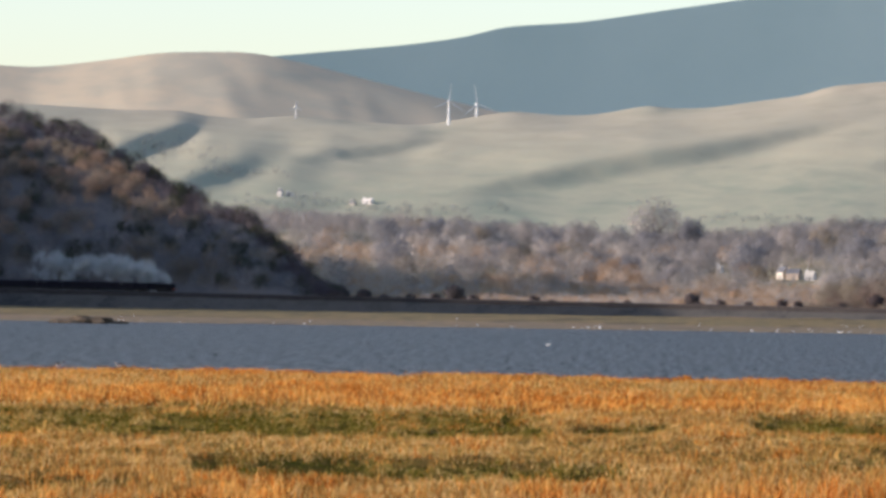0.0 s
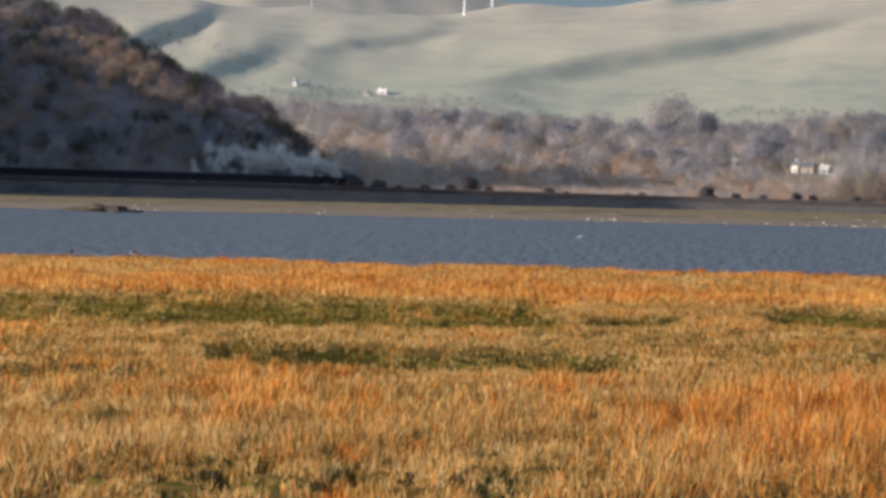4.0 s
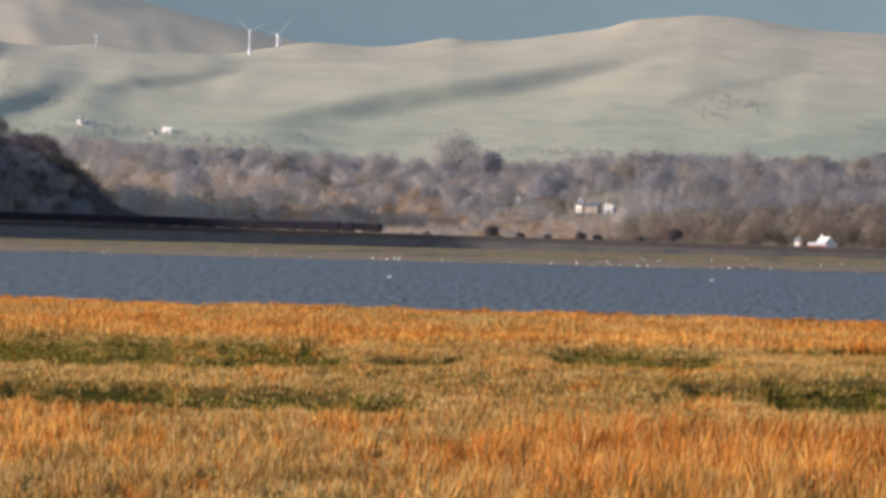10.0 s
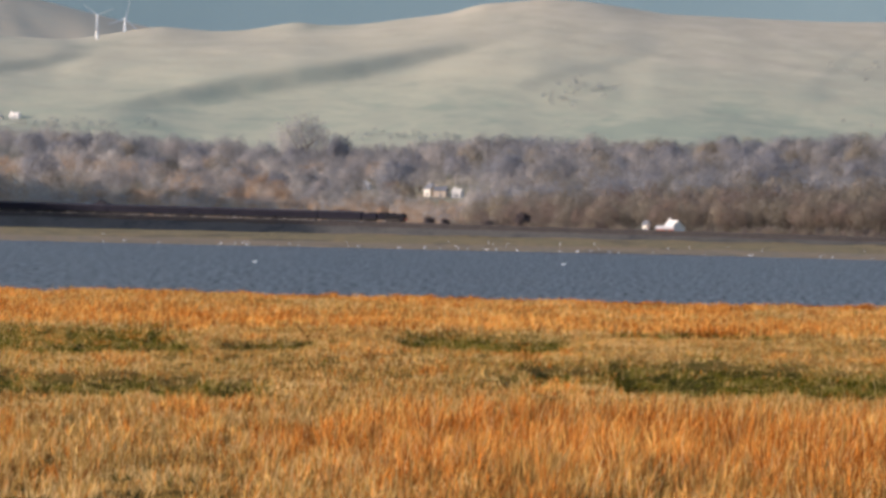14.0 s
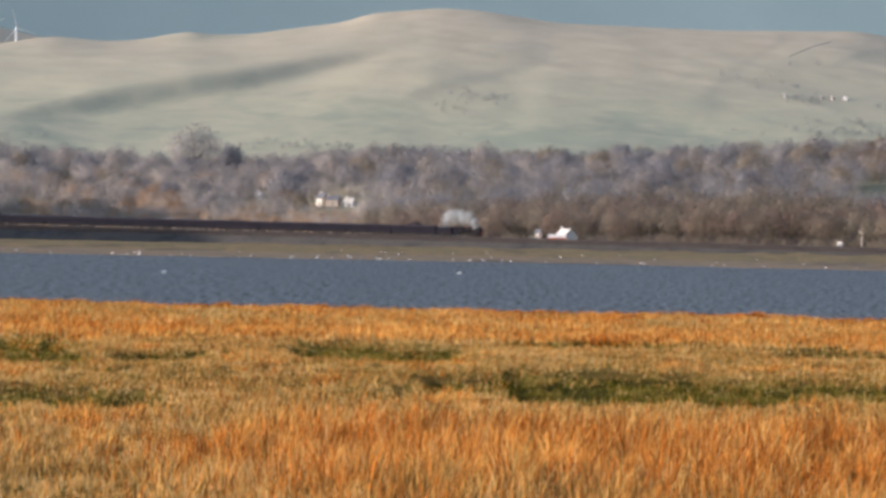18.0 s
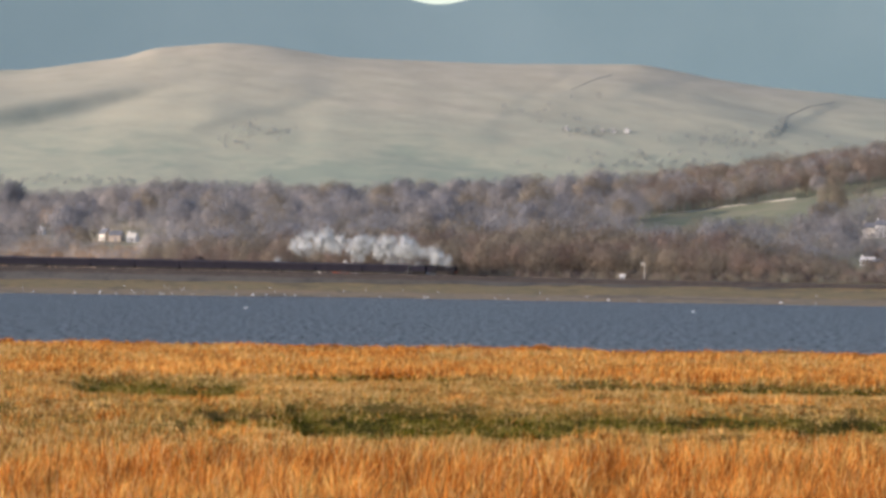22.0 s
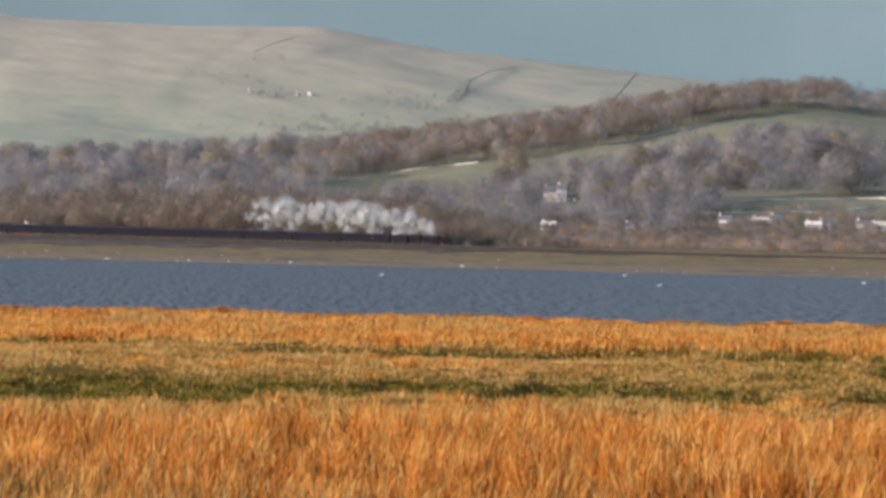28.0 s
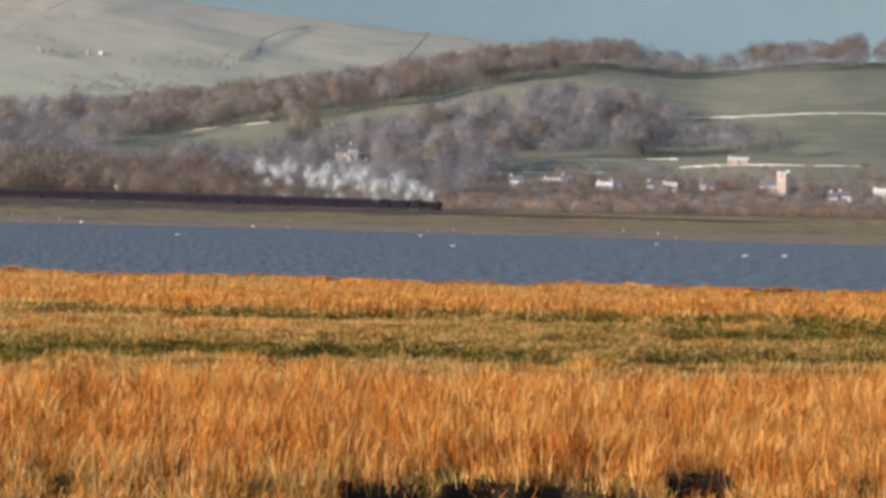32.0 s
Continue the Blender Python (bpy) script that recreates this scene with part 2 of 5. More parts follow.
def water_material():
    m = bpy.data.materials.new("tide_water")
    m.use_nodes = True
    t = m.node_tree
    n, link = t.nodes, t.links.new
    bsdf = n["Principled BSDF"]
    bsdf.inputs["Base Color"].default_value = (0.075, 0.085, 0.115, 1)
    bsdf.inputs["Roughness"].default_value = 0.3
    bsdf.inputs["Specular IOR Level"].default_value = 0.14
    bsdf.inputs["IOR"].default_value = 1.33
    geo, mp = n.new("ShaderNodeNewGeometry"), n.new("ShaderNodeMapping")
    mp.inputs["Scale"].default_value = (1.0, 0.35, 1.0)
    link(geo.outputs["Position"], mp.inputs["Vector"])
    heights = []
    for size, detail in ((1.6, 3.0), (0.3, 3.0)):
        tex = n.new("ShaderNodeTexNoise")
        tex.inputs["Scale"].default_value = size
        tex.inputs["Detail"].default_value = detail
        link(mp.outputs["Vector"], tex.inputs["Vector"])
        heights.append(tex.outputs["Fac"])
    add = n.new("ShaderNodeMath")
    add.operation = "MULTIPLY_ADD"
    link(heights[1], add.inputs[0])
    add.inputs[1].default_value = 1.5
    link(heights[0], add.inputs[2])
    streak, lines, tones = n.new("ShaderNodeMapping"), n.new("ShaderNodeTexNoise"), n.new("ShaderNodeValToRGB")
    streak.inputs["Scale"].default_value = (1.6, 0.16, 1.0)
    link(geo.outputs["Position"], streak.inputs["Vector"])
    lines.inputs["Scale"].default_value = 1.0
    lines.inputs["Detail"].default_value = 3.0
    link(streak.outputs["Vector"], lines.inputs["Vector"])
    link(lines.outputs["Fac"], tones.inputs["Fac"])
    # dark and pale dashes put the ripples' shading into the colour
    el = tones.color_ramp.elements
    el[0].position, el[1].position = 0.34, 0.64
    el[0].color, el[1].color = (0.012, 0.010, 0.013, 1), (0.056, 0.046, 0.051, 1)
    link(tones.outputs["Color"], bsdf.inputs["Base Color"])
    # the dark dashes also shine less, standing in for tilted ripples
    gloss = n.new("ShaderNodeMapRange")
    gloss.inputs["From Min"].default_value, gloss.inputs["From Max"].default_value = 0.36, 0.62
    gloss.inputs["To Min"].default_value, gloss.inputs["To Max"].default_value = 0.0, 0.06
    link(lines.outputs["Fac"], gloss.inputs["Value"])
    link(gloss.outputs["Result"], bsdf.inputs["Specular IOR Level"])
    b = n.new("ShaderNodeBump")
    b.inputs["Strength"].default_value = 0.9
    b.inputs["Distance"].default_value = 0.9
    link(add.outputs[0], b.inputs["Height"])
    link(b.outputs["Normal"], bsdf.inputs["Normal"])
    return m


def steam_material():
    m = bpy.data.materials.new("steam")
    m.use_nodes = True
    t = m.node_tree
    n, link = t.nodes, t.links.new
    bsdf = n["Principled BSDF"]
    bsdf.inputs["Base Color"].default_value = (0.77, 0.79, 0.78, 1)
    bsdf.inputs["Roughness"].default_value = 1.0
    bsdf.inputs["Specular IOR Level"].default_value = 0.0
    tr, clear, m1, m2 = n.new("ShaderNodeBsdfTranslucent"), n.new("ShaderNodeBsdfTransparent"), n.new("ShaderNodeMixShader"), n.new("ShaderNodeMixShader")
    tr.inputs["Color"].default_value = (0.77, 0.79, 0.78, 1)
    m1.inputs["Fac"].default_value = 0.5
    link(bsdf.outputs["BSDF"], m1.inputs[1])
    link(tr.outputs["BSDF"], m1.inputs[2])
    m2.inputs["Fac"].default_value = 0.36
    link(clear.outputs["BSDF"], m2.inputs[1])
    link(m1.outputs["Shader"], m2.inputs[2])
    link(m2.outputs["Shader"], n["Material Output"].inputs["Surface"])
    return m


M["water"], M["steam"] = water_material(), steam_material()


# ---- mesh helpers ----
def mesh_from(name, verts, faces, mats, face_mats=None, smooth=False):
    me = bpy.data.meshes.new(name)
    me.from_pydata([tuple(v) for v in verts], [], faces)
    for m in mats:
        me.materials.append(M[m])
    if face_mats is not None:
        me.polygons.foreach_set("material_index", face_mats)
    if smooth:
        me.polygons.foreach_set("use_smooth", [True] * len(me.polygons))
    me.update()
    return me


def tri_mesh(name, points, mats, face_mats=None):
    """A mesh of loose triangles from an array (n, 3, 3)."""
    n = len(points)
    me = bpy.data.meshes.new(name)
    me.vertices.add(n * 3)
    me.vertices.foreach_set("co", np.ascontiguousarray(points, dtype=np.float32).reshape(-1))
    me.loops.add(n * 3)
    me.loops.foreach_set("vertex_index", np.arange(n * 3, dtype=np.int32))
    me.polygons.add(n)
    me.polygons.foreach_set("loop_start", np.arange(0, n * 3, 3, dtype=np.int32))
    for m in mats:
        me.materials.append(M[m])
    if face_mats is not None:
        me.polygons.foreach_set("material_index", np.asarray(face_mats, dtype=np.int32))
    me.update(calc_edges=True)
    return me


def soup_mesh(name, verts, tris, mats, face_mats=None, normals=None):
    """A smooth mesh from arrays of points and triangles, with normals of its own if given."""
    me = bpy.data.meshes.new(name)
    n = len(tris)
    me.vertices.add(len(verts))
    me.vertices.foreach_set("co", np.ascontiguousarray(verts, dtype=np.float32).reshape(-1))
    me.loops.add(n * 3)
    me.loops.foreach_set("vertex_index", np.ascontiguousarray(tris, dtype=np.int32).reshape(-1))
    me.polygons.add(n)
    me.polygons.foreach_set("loop_start", np.arange(0, n * 3, 3, dtype=np.int32))
    me.polygons.foreach_set("use_smooth", np.ones(n, dtype=bool))
    for m in mats:
        me.materials.append(M[m])
    if face_mats is not None:
        me.polygons.foreach_set("material_index", np.asarray(face_mats, dtype=np.int32))
    me.update(calc_edges=True)
    if normals is not None:
        kept = me.attributes.new("custom_normal", "FLOAT_VECTOR", "POINT")
        kept.data.foreach_set("vector", np.ascontiguousarray(normals, dtype=np.float32).reshape(-1))
        me.update()
    return me


def part(name, bm, mat, parent, label="", place=None):
    """Links a bmesh as one mesh object under a thing or a part."""
    me = bpy.data.meshes.new(name)
    bm.to_mesh(me)
    bm.free()
    me.materials.append(M[mat])
    ob = new(name, me)
    ob.parent = parent
    if place is not None:
        ob.matrix_basis = place
    if label:
        ob["label"] = label
    return ob


def thing(name, label, category, group="", place=None):
    ob = new(name)
    if place is not None:
        ob.matrix_world = place
    return tagged(ob, label, category, group)


def box(sx, sy, sz, at=(0, 0, 0), bevel=0.0, bm=None):
    """A box with its base centre at a point, edges rounded."""
    b = bm or bmesh.new()
    made = bmesh.ops.create_cube(b, size=1.0)["verts"]
    bmesh.ops.scale(b, vec=(sx, sy, sz), verts=made)
    bmesh.ops.translate(b, vec=(at[0], at[1], at[2] + sz / 2), verts=made)
    if bevel:
        edges = list({e for v in made for e in v.link_edges})
        bmesh.ops.bevel(b, geom=edges, offset=bevel, segments=2, affect="EDGES", profile=0.6)
    return b


def rod(r1, r2, a, c, sides=12, bm=None):
    """A tapered rod from a to c."""
    b = bm or bmesh.new()
    a, c = Vector(a), Vector(c)
    m = Matrix.Translation((a + c) / 2) @ (c - a).to_track_quat("Z", "Y").to_matrix().to_4x4()
    bmesh.ops.create_cone(b, cap_ends=True, segments=sides, radius1=r1, radius2=r2, depth=(c - a).length, matrix=m)
    return b


def curve_at(x, knots):
    """A smooth line through a few (x, y) knots."""
    xs, ys = [k[0] for k in knots], [k[1] for k in knots]
    x = np.asarray(x, dtype=float)
    j = np.clip(np.searchsorted(xs, x) - 1, 0, len(xs) - 2)
    xa, ya = np.array(xs), np.array(ys, dtype=float)
    f = np.clip((x - xa[j]) / (xa[j + 1] - xa[j]), 0, 1)
    g = 0.5 * f + 0.5 * f * f * (3 - 2 * f)
    return ya[j] + (ya[j + 1] - ya[j]) * g


def soft_curve(x, knots, width):
    """The line through the knots, rounded over a width."""
    grid = np.arange(-3400.0, 3700.0, 6.0)
    k = np.arange(-int(3 * width / 6), int(3 * width / 6) + 1) * 6.0
    w = np.exp(-0.5 * (k / width) ** 2)
    line = np.interp(grid, [p[0] for p in knots], [p[1] for p in knots])
    pad = len(k) // 2
    line = np.convolve(np.pad(line, pad, mode="edge"), w / w.sum(), mode="valid")
    return np.interp(x, grid, line)


def ripple(x, y, size, seed=0.0):
    """Smooth noise of about -1..1 over metres, for arrays."""
    x, y = np.asarray(x, dtype=float) / size, np.asarray(y, dtype=float) / size
    out = np.zeros(np.broadcast(x, y).shape)
    for k in range(4):
        a = 2.399 * k + seed
        w = 1.7 ** k
        px, py = x * math.cos(a) - y * math.sin(a), x * math.sin(a) + y * math.cos(a)
        out = out + (np.sin(px * w + 1.3 * np.sin(py * w * 0.7 + seed + k)) * np.cos(py * w * 1.13 + 2.1 * k + seed)) / (1.25 ** k)
    return out / 2.2


# ---- the railway line in plan: straight, coming nearer towards the right, falling gently ----
LINE_A = radians(26.1)
LINE_N = Vector((math.sin(LINE_A), math.cos(LINE_A), 0))
LINE_T = Vector((math.cos(LINE_A), -math.sin(LINE_A), 0))
LINE_D = 1765.0


def rail_top(s):
    return 8.0 - 0.00732 * (s + 1287.0)


def on_line(s, p=0.0, z=0.0):
    q = LINE_T * s + LINE_N * (LINE_D + p)
    return Vector((q.x, q.y, rail_top(s) + z))


def along(u):
    return LINE_D * math.tan(bearing(u) - LINE_A)


def line_range(u):
    """How far out the line lies at a bearing, for arrays."""
    return LINE_D / np.cos((np.asarray(u, dtype=float) - U_MID) / STEP - LINE_A)


# ---- the ground: one sheet from the sea bank to the horizon ----
def marsh_edge(u):
    u = np.clip(np.asarray(u, dtype=float), -1500, 3600)
    return 333 - 0.0095 * (u + 800) + 3.0 * np.sin(u / 90.0) + 1.5 * np.sin(u / 31.0)


def far_shore(u):
    u = np.asarray(u, dtype=float)
    return curve_at(u, [(-3000, 1180), (-700, 1150), (400, 1120), (1000, 1110), (1700, 1060), (2300, 990), (2900, 915), (5000, 850)])


# the wet green runnels that cross the marsh: from bearing, to bearing, v at both ends, half width, strength
RUNNELS = [(-1200, 200, 243, 244, 25, 0.75), (230, 440, 256, 246, 8, 0.8), (560, 860, 237, 236, 16, 1.0), (930, 1220, 216, 216, 6, 0.9),
           (1400, 2080, 224, 224, 7, 0.9), (1640, 3100, 227, 214, 9, 0.7), (-440, 340, 324, 328, 17, 1.0), (-1200, -540, 362, 364, 12, 0.8),
           (740, 960, 294, 295, 15, 0.7), (915, 1420, 293, 296, 27, 1.0), (1350, 2080, 287, 283, 17, 1.0), (2050, 2370, 286, 298, 16, 1.0),
           (2520, 3100, 243, 233, 15, 1.0), (2480, 3100, 291, 275, 12, 0.9), (560, 660, 390, 392, 15, 0.5)]


def hollows(u, r):
    """Depth of the shallow green runnels that cross the marsh, 0..1."""
    u, r = np.asarray(u, dtype=float), np.asarray(r, dtype=float)
    v = V_MID + np.arctan(5.1 / np.maximum(r, 1.0)) * STEP
    blot = ripple(u, v * 3.5, 75, 4.0) + 0.6 * ripple(u, v * 3.0, 27, 6.0)
    shift = 5.0 * ripple(u, v * 0.5, 90, 1.0)
    out = np.zeros(np.broadcast(u, r).shape)
    for u0, u1, v0, v1, half, power in RUNNELS:
        f = (u - u0) / (u1 - u0)
        ends = np.clip(np.minimum(u - u0, u1 - u) / 60 + 0.3 + 0.3 * blot, 0, 1)
        d = (v - (v0 + (v1 - v0) * np.clip(f, 0, 1)) - shift * min(1.0, half / 14)) / half
        out = np.maximum(out, np.exp(-(d ** 4)) * ends * np.clip(power + 0.6 * blot + 0.12, 0, 1))
    turf = np.clip((v - 485) / 40, 0, 1) * np.clip(0.25 + 0.9 * blot, 0, 1) * 0.8
    return np.clip(np.maximum(out, turf), 0, 1)


def creek(u, r):
    """The narrow muddy creek that cuts the near turf, 0..1."""
    u, r = np.asarray(u, dtype=float), np.asarray(r, dtype=float)
    bend = 0.7 * np.sin(u / 70.0) + 0.3 * np.sin(u / 23.0)
    main = np.exp(-(((r - 88.6 - bend) / 2.5) ** 4)) * np.clip(np.minimum((u - 1950) / 40, (2520 - u) / 30), 0, 1)
    pool = np.exp(-(((r - 93.4) / 2.0) ** 4) - ((u - 2592) / 52.0) ** 4)
    return np.clip(main + pool, 0, 1)


def ground_z(u, r):
    u, r = np.broadcast_arrays(np.asarray(u, dtype=float), np.asarray(r, dtype=float))
    a = (u - U_MID) / STEP
    x, y = r * np.sin(a), r * np.cos(a)
    bank = 4.35 * np.clip((26 - r) / 16, 0, 1)
    marsh = 1.0 + 0.07 * ripple(x, y, 6.0) + 0.06 * ripple(x, y, 24.0, 2.0) - 0.42 * hollows(u, r) - 1.4 * creek(u, r)
    edge = np.clip((r - marsh_edge(u)) / 3.0, 0, 1)
    z = np.maximum(marsh, bank) * (1 - edge) - 0.7 * edge
    far = far_shore(u)
    flat = np.where(r < far, -0.7 + 0.7 * np.clip((r - far + 90) / 90, 0, 1), 0.75 * np.clip((r - far) / 700, 0, 1) + 0.12 * ripple(x, y, 90, 3.0) * np.clip((r - far) / 60, 0, 1))
    z = np.where(r > marsh_edge(u) + 3, flat, z)
    p = x * LINE_N.x + y * LINE_N.y - LINE_D
    z = np.where(p > -8, np.maximum(z, 0.8 + 2.8 * np.clip((p + 8) / 20, 0, 1)), z)
    return z


def sheet(name, us, rs, zf, mats, mat_of=None, closed=False, smooth=True):
    us, rs = np.asarray(us, dtype=float), np.asarray(rs, dtype=float)
    uu, rr = np.meshgrid(us, rs)
    zz = zf(uu, rr)
    a = (uu - U_MID) / STEP
    co = np.stack([rr * np.sin(a), rr * np.cos(a), zz], -1).reshape(-1, 3)
    nu, nr = len(us), len(rs)
    j, i = np.meshgrid(np.arange(nu if closed else nu - 1), np.arange(nr - 1))
    k = (j + 1) % nu
    quads = np.stack([i * nu + j, i * nu + k, (i + 1) * nu + k, (i + 1) * nu + j], -1).reshape(-1, 4)
    quads = quads[:, ::-1]
    fm = None
    if mat_of:
        cu, cr = (uu[i, j] + uu[i, k]) / 2, (rr[i, j] + rr[i + 1, j]) / 2
        fm = mat_of(cu, cr).astype(int).reshape(-1)
    return new(name, mesh_from(name, co, quads.tolist(), mats, fm, smooth))


FULL = STEP * 2 * math.pi
fine_us = np.arange(-1400, 3500, 10.0)
coarse_us = np.linspace(3500, -1400 + FULL, 60)[:-1]
ground_rs = np.concatenate([[0.01, 3, 6, 10, 14, 18, 22, 27, 40, 60, 72], [80, 82, 84], np.arange(85, 97, 0.4), np.arange(97.5, 250, 2.2), np.arange(250, 362, 3.0), [380, 450, 600, 800], np.arange(830, 1300, 15), np.arange(1310, 2500, 20), [2600, 2900, 3300, 3800, 4300, 4980]])


def ground_kind(u, r):
    a = (u - U_MID) / STEP
    p = r * np.sin(a) * LINE_N.x + r * np.cos(a) * LINE_N.y - LINE_D
    wob = 40 * ripple(u, r, 160, 5.0)
    return np.where(r < marsh_edge(u), np.where(creek(u, r) > 0.03, 4, np.where(hollows(u, r) > 0.4, 5, 0)), np.where(p > 0, 3, np.where(r > far_shore(u) + 260 + wob, 2, 1)))


ground = sheet("ground", np.concatenate([fine_us, coarse_us]), ground_rs, ground_z, ["marsh_soil", "mud", "saltings", "land", "shaded_mud", "turf_soil"], ground_kind, closed=True)
tagged(ground, "flat salt marsh, sand flats and shore land", "ground", kind="structure")

water = sheet("water", np.concatenate([np.arange(-1400, 3500, 40.0), coarse_us]), [320, 500, 800, 1250], lambda u, r: np.zeros_like(r), ["water"], closed=True)
tagged(water, "calm grey-blue tidal channel with small ripples", "water", kind="structure")


# ---- hills: each one heightfield with its own skyline ----
MID_TOP = [(-1500, -95), (-350, -97), (50, -93), (190, -72), (500, -72), (750, -95), (1000, -90), (1220, -108), (1430, -115), (1650, -122), (1915, -165), (2055, -188), (2263, -226), (2410, -236), (2570, -216), (2820, -246), (3500, -240)]
FELL_TOP = [(-1500, -322), (-786, -318), (-500, -306), (-356, -296), (-266, -303), (-150, -292), (-41, -288), (64, -308), (119, -317), (214, -310), (270, -313), (363, -331), (400, -325), (463, -327), (632, -350), (684, -368), (803, -380), (876, -377), (1016, -357), (1296, -349), (1545, -351), (1682, -326), (1773, -313), (1973, -295), (2242, -267), (2700, -225), (3500, -200)]
KNOLL_TOP = [(-1500, -376), (-786, -384), (-726, -379), (-587, -397), (-508, -411), (-348, -415), (-290, -405), (-200, -384), (-60, -350), (80, -318), (260, -285)]
FAR_TOP = [(-1500, -370), (-786, -360), (-298, -408), (-68, -431), (42, -447), (101, -466), (241, -475), (411, -502), (520, -518), (800, -560), (1000, -520), (1100, -470), (1185, -447), (1270, -470), (1400, -525), (1990, -500), (2300, -450), (3500, -400)]


def mid_z(u, r):
    ur = ripple(u, r * 3, 420, 2.0)
    top = EYE.z + 3100.0 * np.tan((V_MID - soft_curve(u, MID_TOP, 30.0) - 4 * ur) / STEP)
    f = np.clip((r - 2240) / (3100 - 2240), 0, 1)
    g = np.clip((r - 3100) / 350, 0, 1)
    shape = 0.55 * f + 0.45 * f * f * (3 - 2 * f)
    x, y = u * r / STEP, r
    return 3.0 + (top - 3.0) * shape * (1 - 0.25 * g * g) + (1.6 * ripple(x, y, 45, 1.0) + 3.0 * ripple(x, y, 130, 3.0)) * np.clip(f * 5, 0, 1) * (1 - np.clip((r - 2950) / 150, 0, 1))


# folds of the fell: from bearing and share of the slope, to bearing and share, drop, width
SPURS = ((110, 0.515, 640, 0.73, 13, 14), (-230, 0.69, -40, 0.78, 8, 14), (-600, 0.62, -450, 0.84, 10, 26), (-560, 0.36, -330, 0.62, 9, 30),
         (770, 0.56, 960, 0.70, 3, 16), (1290, 0.62, 1420, 0.92, 0.8, 20), (1770, 0.62, 1900, 0.90, 1.0, 14), (1480, 0.74, 1640, 0.98, 1, 18))


def fell_z(u, r):
    u, r = np.asarray(u, dtype=float), np.asarray(r, dtype=float)
    crest = EYE.z + 4150.0 * np.tan((V_MID - soft_curve(u, FELL_TOP, 14.0)) / STEP)
    top = EYE.z + 4150.0 * np.tan((V_MID - soft_curve(u, FELL_TOP, 170.0)) / STEP)
    f = np.clip((r - 3380) / (4150 - 3380), 0, 1)
    base = 20.0
    x = u * r / STEP
    z = base + (top - base) * (0.7 * f + 0.3 * f * f * (3 - 2 * f))
    inner = np.clip(f * 4, 0, 1) * np.clip((1 - f) * 5, 0, 1)
    z = z + (crest - top) * f ** 11
    # spurs: the side away from the sun drops steeply
    for u0, f0, u1, f1, drop, wide in SPURS:
        t = np.clip((u - u0) / (u1 - u0), -0.4, 1.4)
        d = (f - (f0 + (f1 - f0) * t) - 0.007 * np.sin(u / 95.0)) * 770
        ends = np.clip((t + 0.25) / 0.45, 0, 1) * np.clip((1.25 - t) / 0.45, 0, 1)
        ends = ends * ends * (3 - 2 * ends) * (0.9 + 0.18 * np.sin(u / 120.0 - 1.2))
        z = z + drop * ends * (1 / (1 + np.exp(-np.clip(d / wide * 2.5, -30, 30))) - np.clip((d + 250) / 500, 0, 1))
    z = z + inner * (2.3 * ripple(x, r, 120, 2.0) + 2.2 * ripple(x, r * 0.8, 300, 6.0) + 0.8 * ripple(x, r * 1.4, 48, 9.0))
    back = np.clip((r - 4150) / 250, 0, 1)
    return z * (1 - 0.5 * back * back)


def knoll_z(u, r):
    top = EYE.z + 4520.0 * np.tan((V_MID - soft_curve(u, KNOLL_TOP, 30.0)) / STEP)
    f = np.clip((r - 4180) / 340, 0, 1)
    x = u * r / STEP
    inner = np.clip(f * 4, 0, 1) * np.clip((1 - f) * 4, 0, 1)
    return 60 + (top - 60) * (1.3 * f - 0.3 * f * f) + inner * (4 * ripple(x, r, 110, 4.0) + 2 * ripple(x, r, 50, 1.0))


def far_z(u, r):
    top = EYE.z + 4800.0 * np.tan((V_MID - soft_curve(u, FAR_TOP, 25.0)) / STEP)
    f = np.clip((r - 4786) / 14, 0, 1)
    return 40 + (top - 40) * f


def mid_kind(u, r):
    return np.where(u > 1545, 1, 0)


mid = sheet("low_hills", np.arange(-1450, 3450, 12.0), np.concatenate([np.arange(2240, 3120, 20.0), [3200, 3320, 3450]]), mid_z, ["rough_pasture", "pasture"], mid_kind)
tagged(mid, "low wooded hills with pasture behind the shore", "hill", kind="structure")
fell = sheet("fell", np.arange(-1450, 3450, 8.0), np.concatenate([np.arange(3380, 4180, 6.0), [4250, 4400]]), fell_z, ["fell_grass"])
tagged(fell, "pale sunlit grass fell with folded slopes", "hill", kind="structure")
knoll = sheet("knoll", np.arange(-1450, 250, 12.0), np.linspace(4180, 4520, 28), knoll_z, ["moor_grass"])
tagged(knoll, "rounded tan moorland hill", "hill", kind="structure")
# the far ridge carries its haze in colour and glow
far = sheet("mountain", np.arange(-1450, 3450, 14.0), np.linspace(4786, 4800, 9), far_z, ["hazed_moor"])
tagged(far, "distant mountain ridge, haze in its blue-grey colour and glow", "mountain", kind="structure")

HEAD_TOP = [(-3200, -60), (-1500, -150), (-1200, -250), (-1000, -320), (-785, -293), (-685, -266), (-615, -249), (-565, -212), (-472, -160), (-400, -118), (-350, -106), (-312, -74), (-250, -24), (-214, 10), (-190, 26), (-150, 32)]


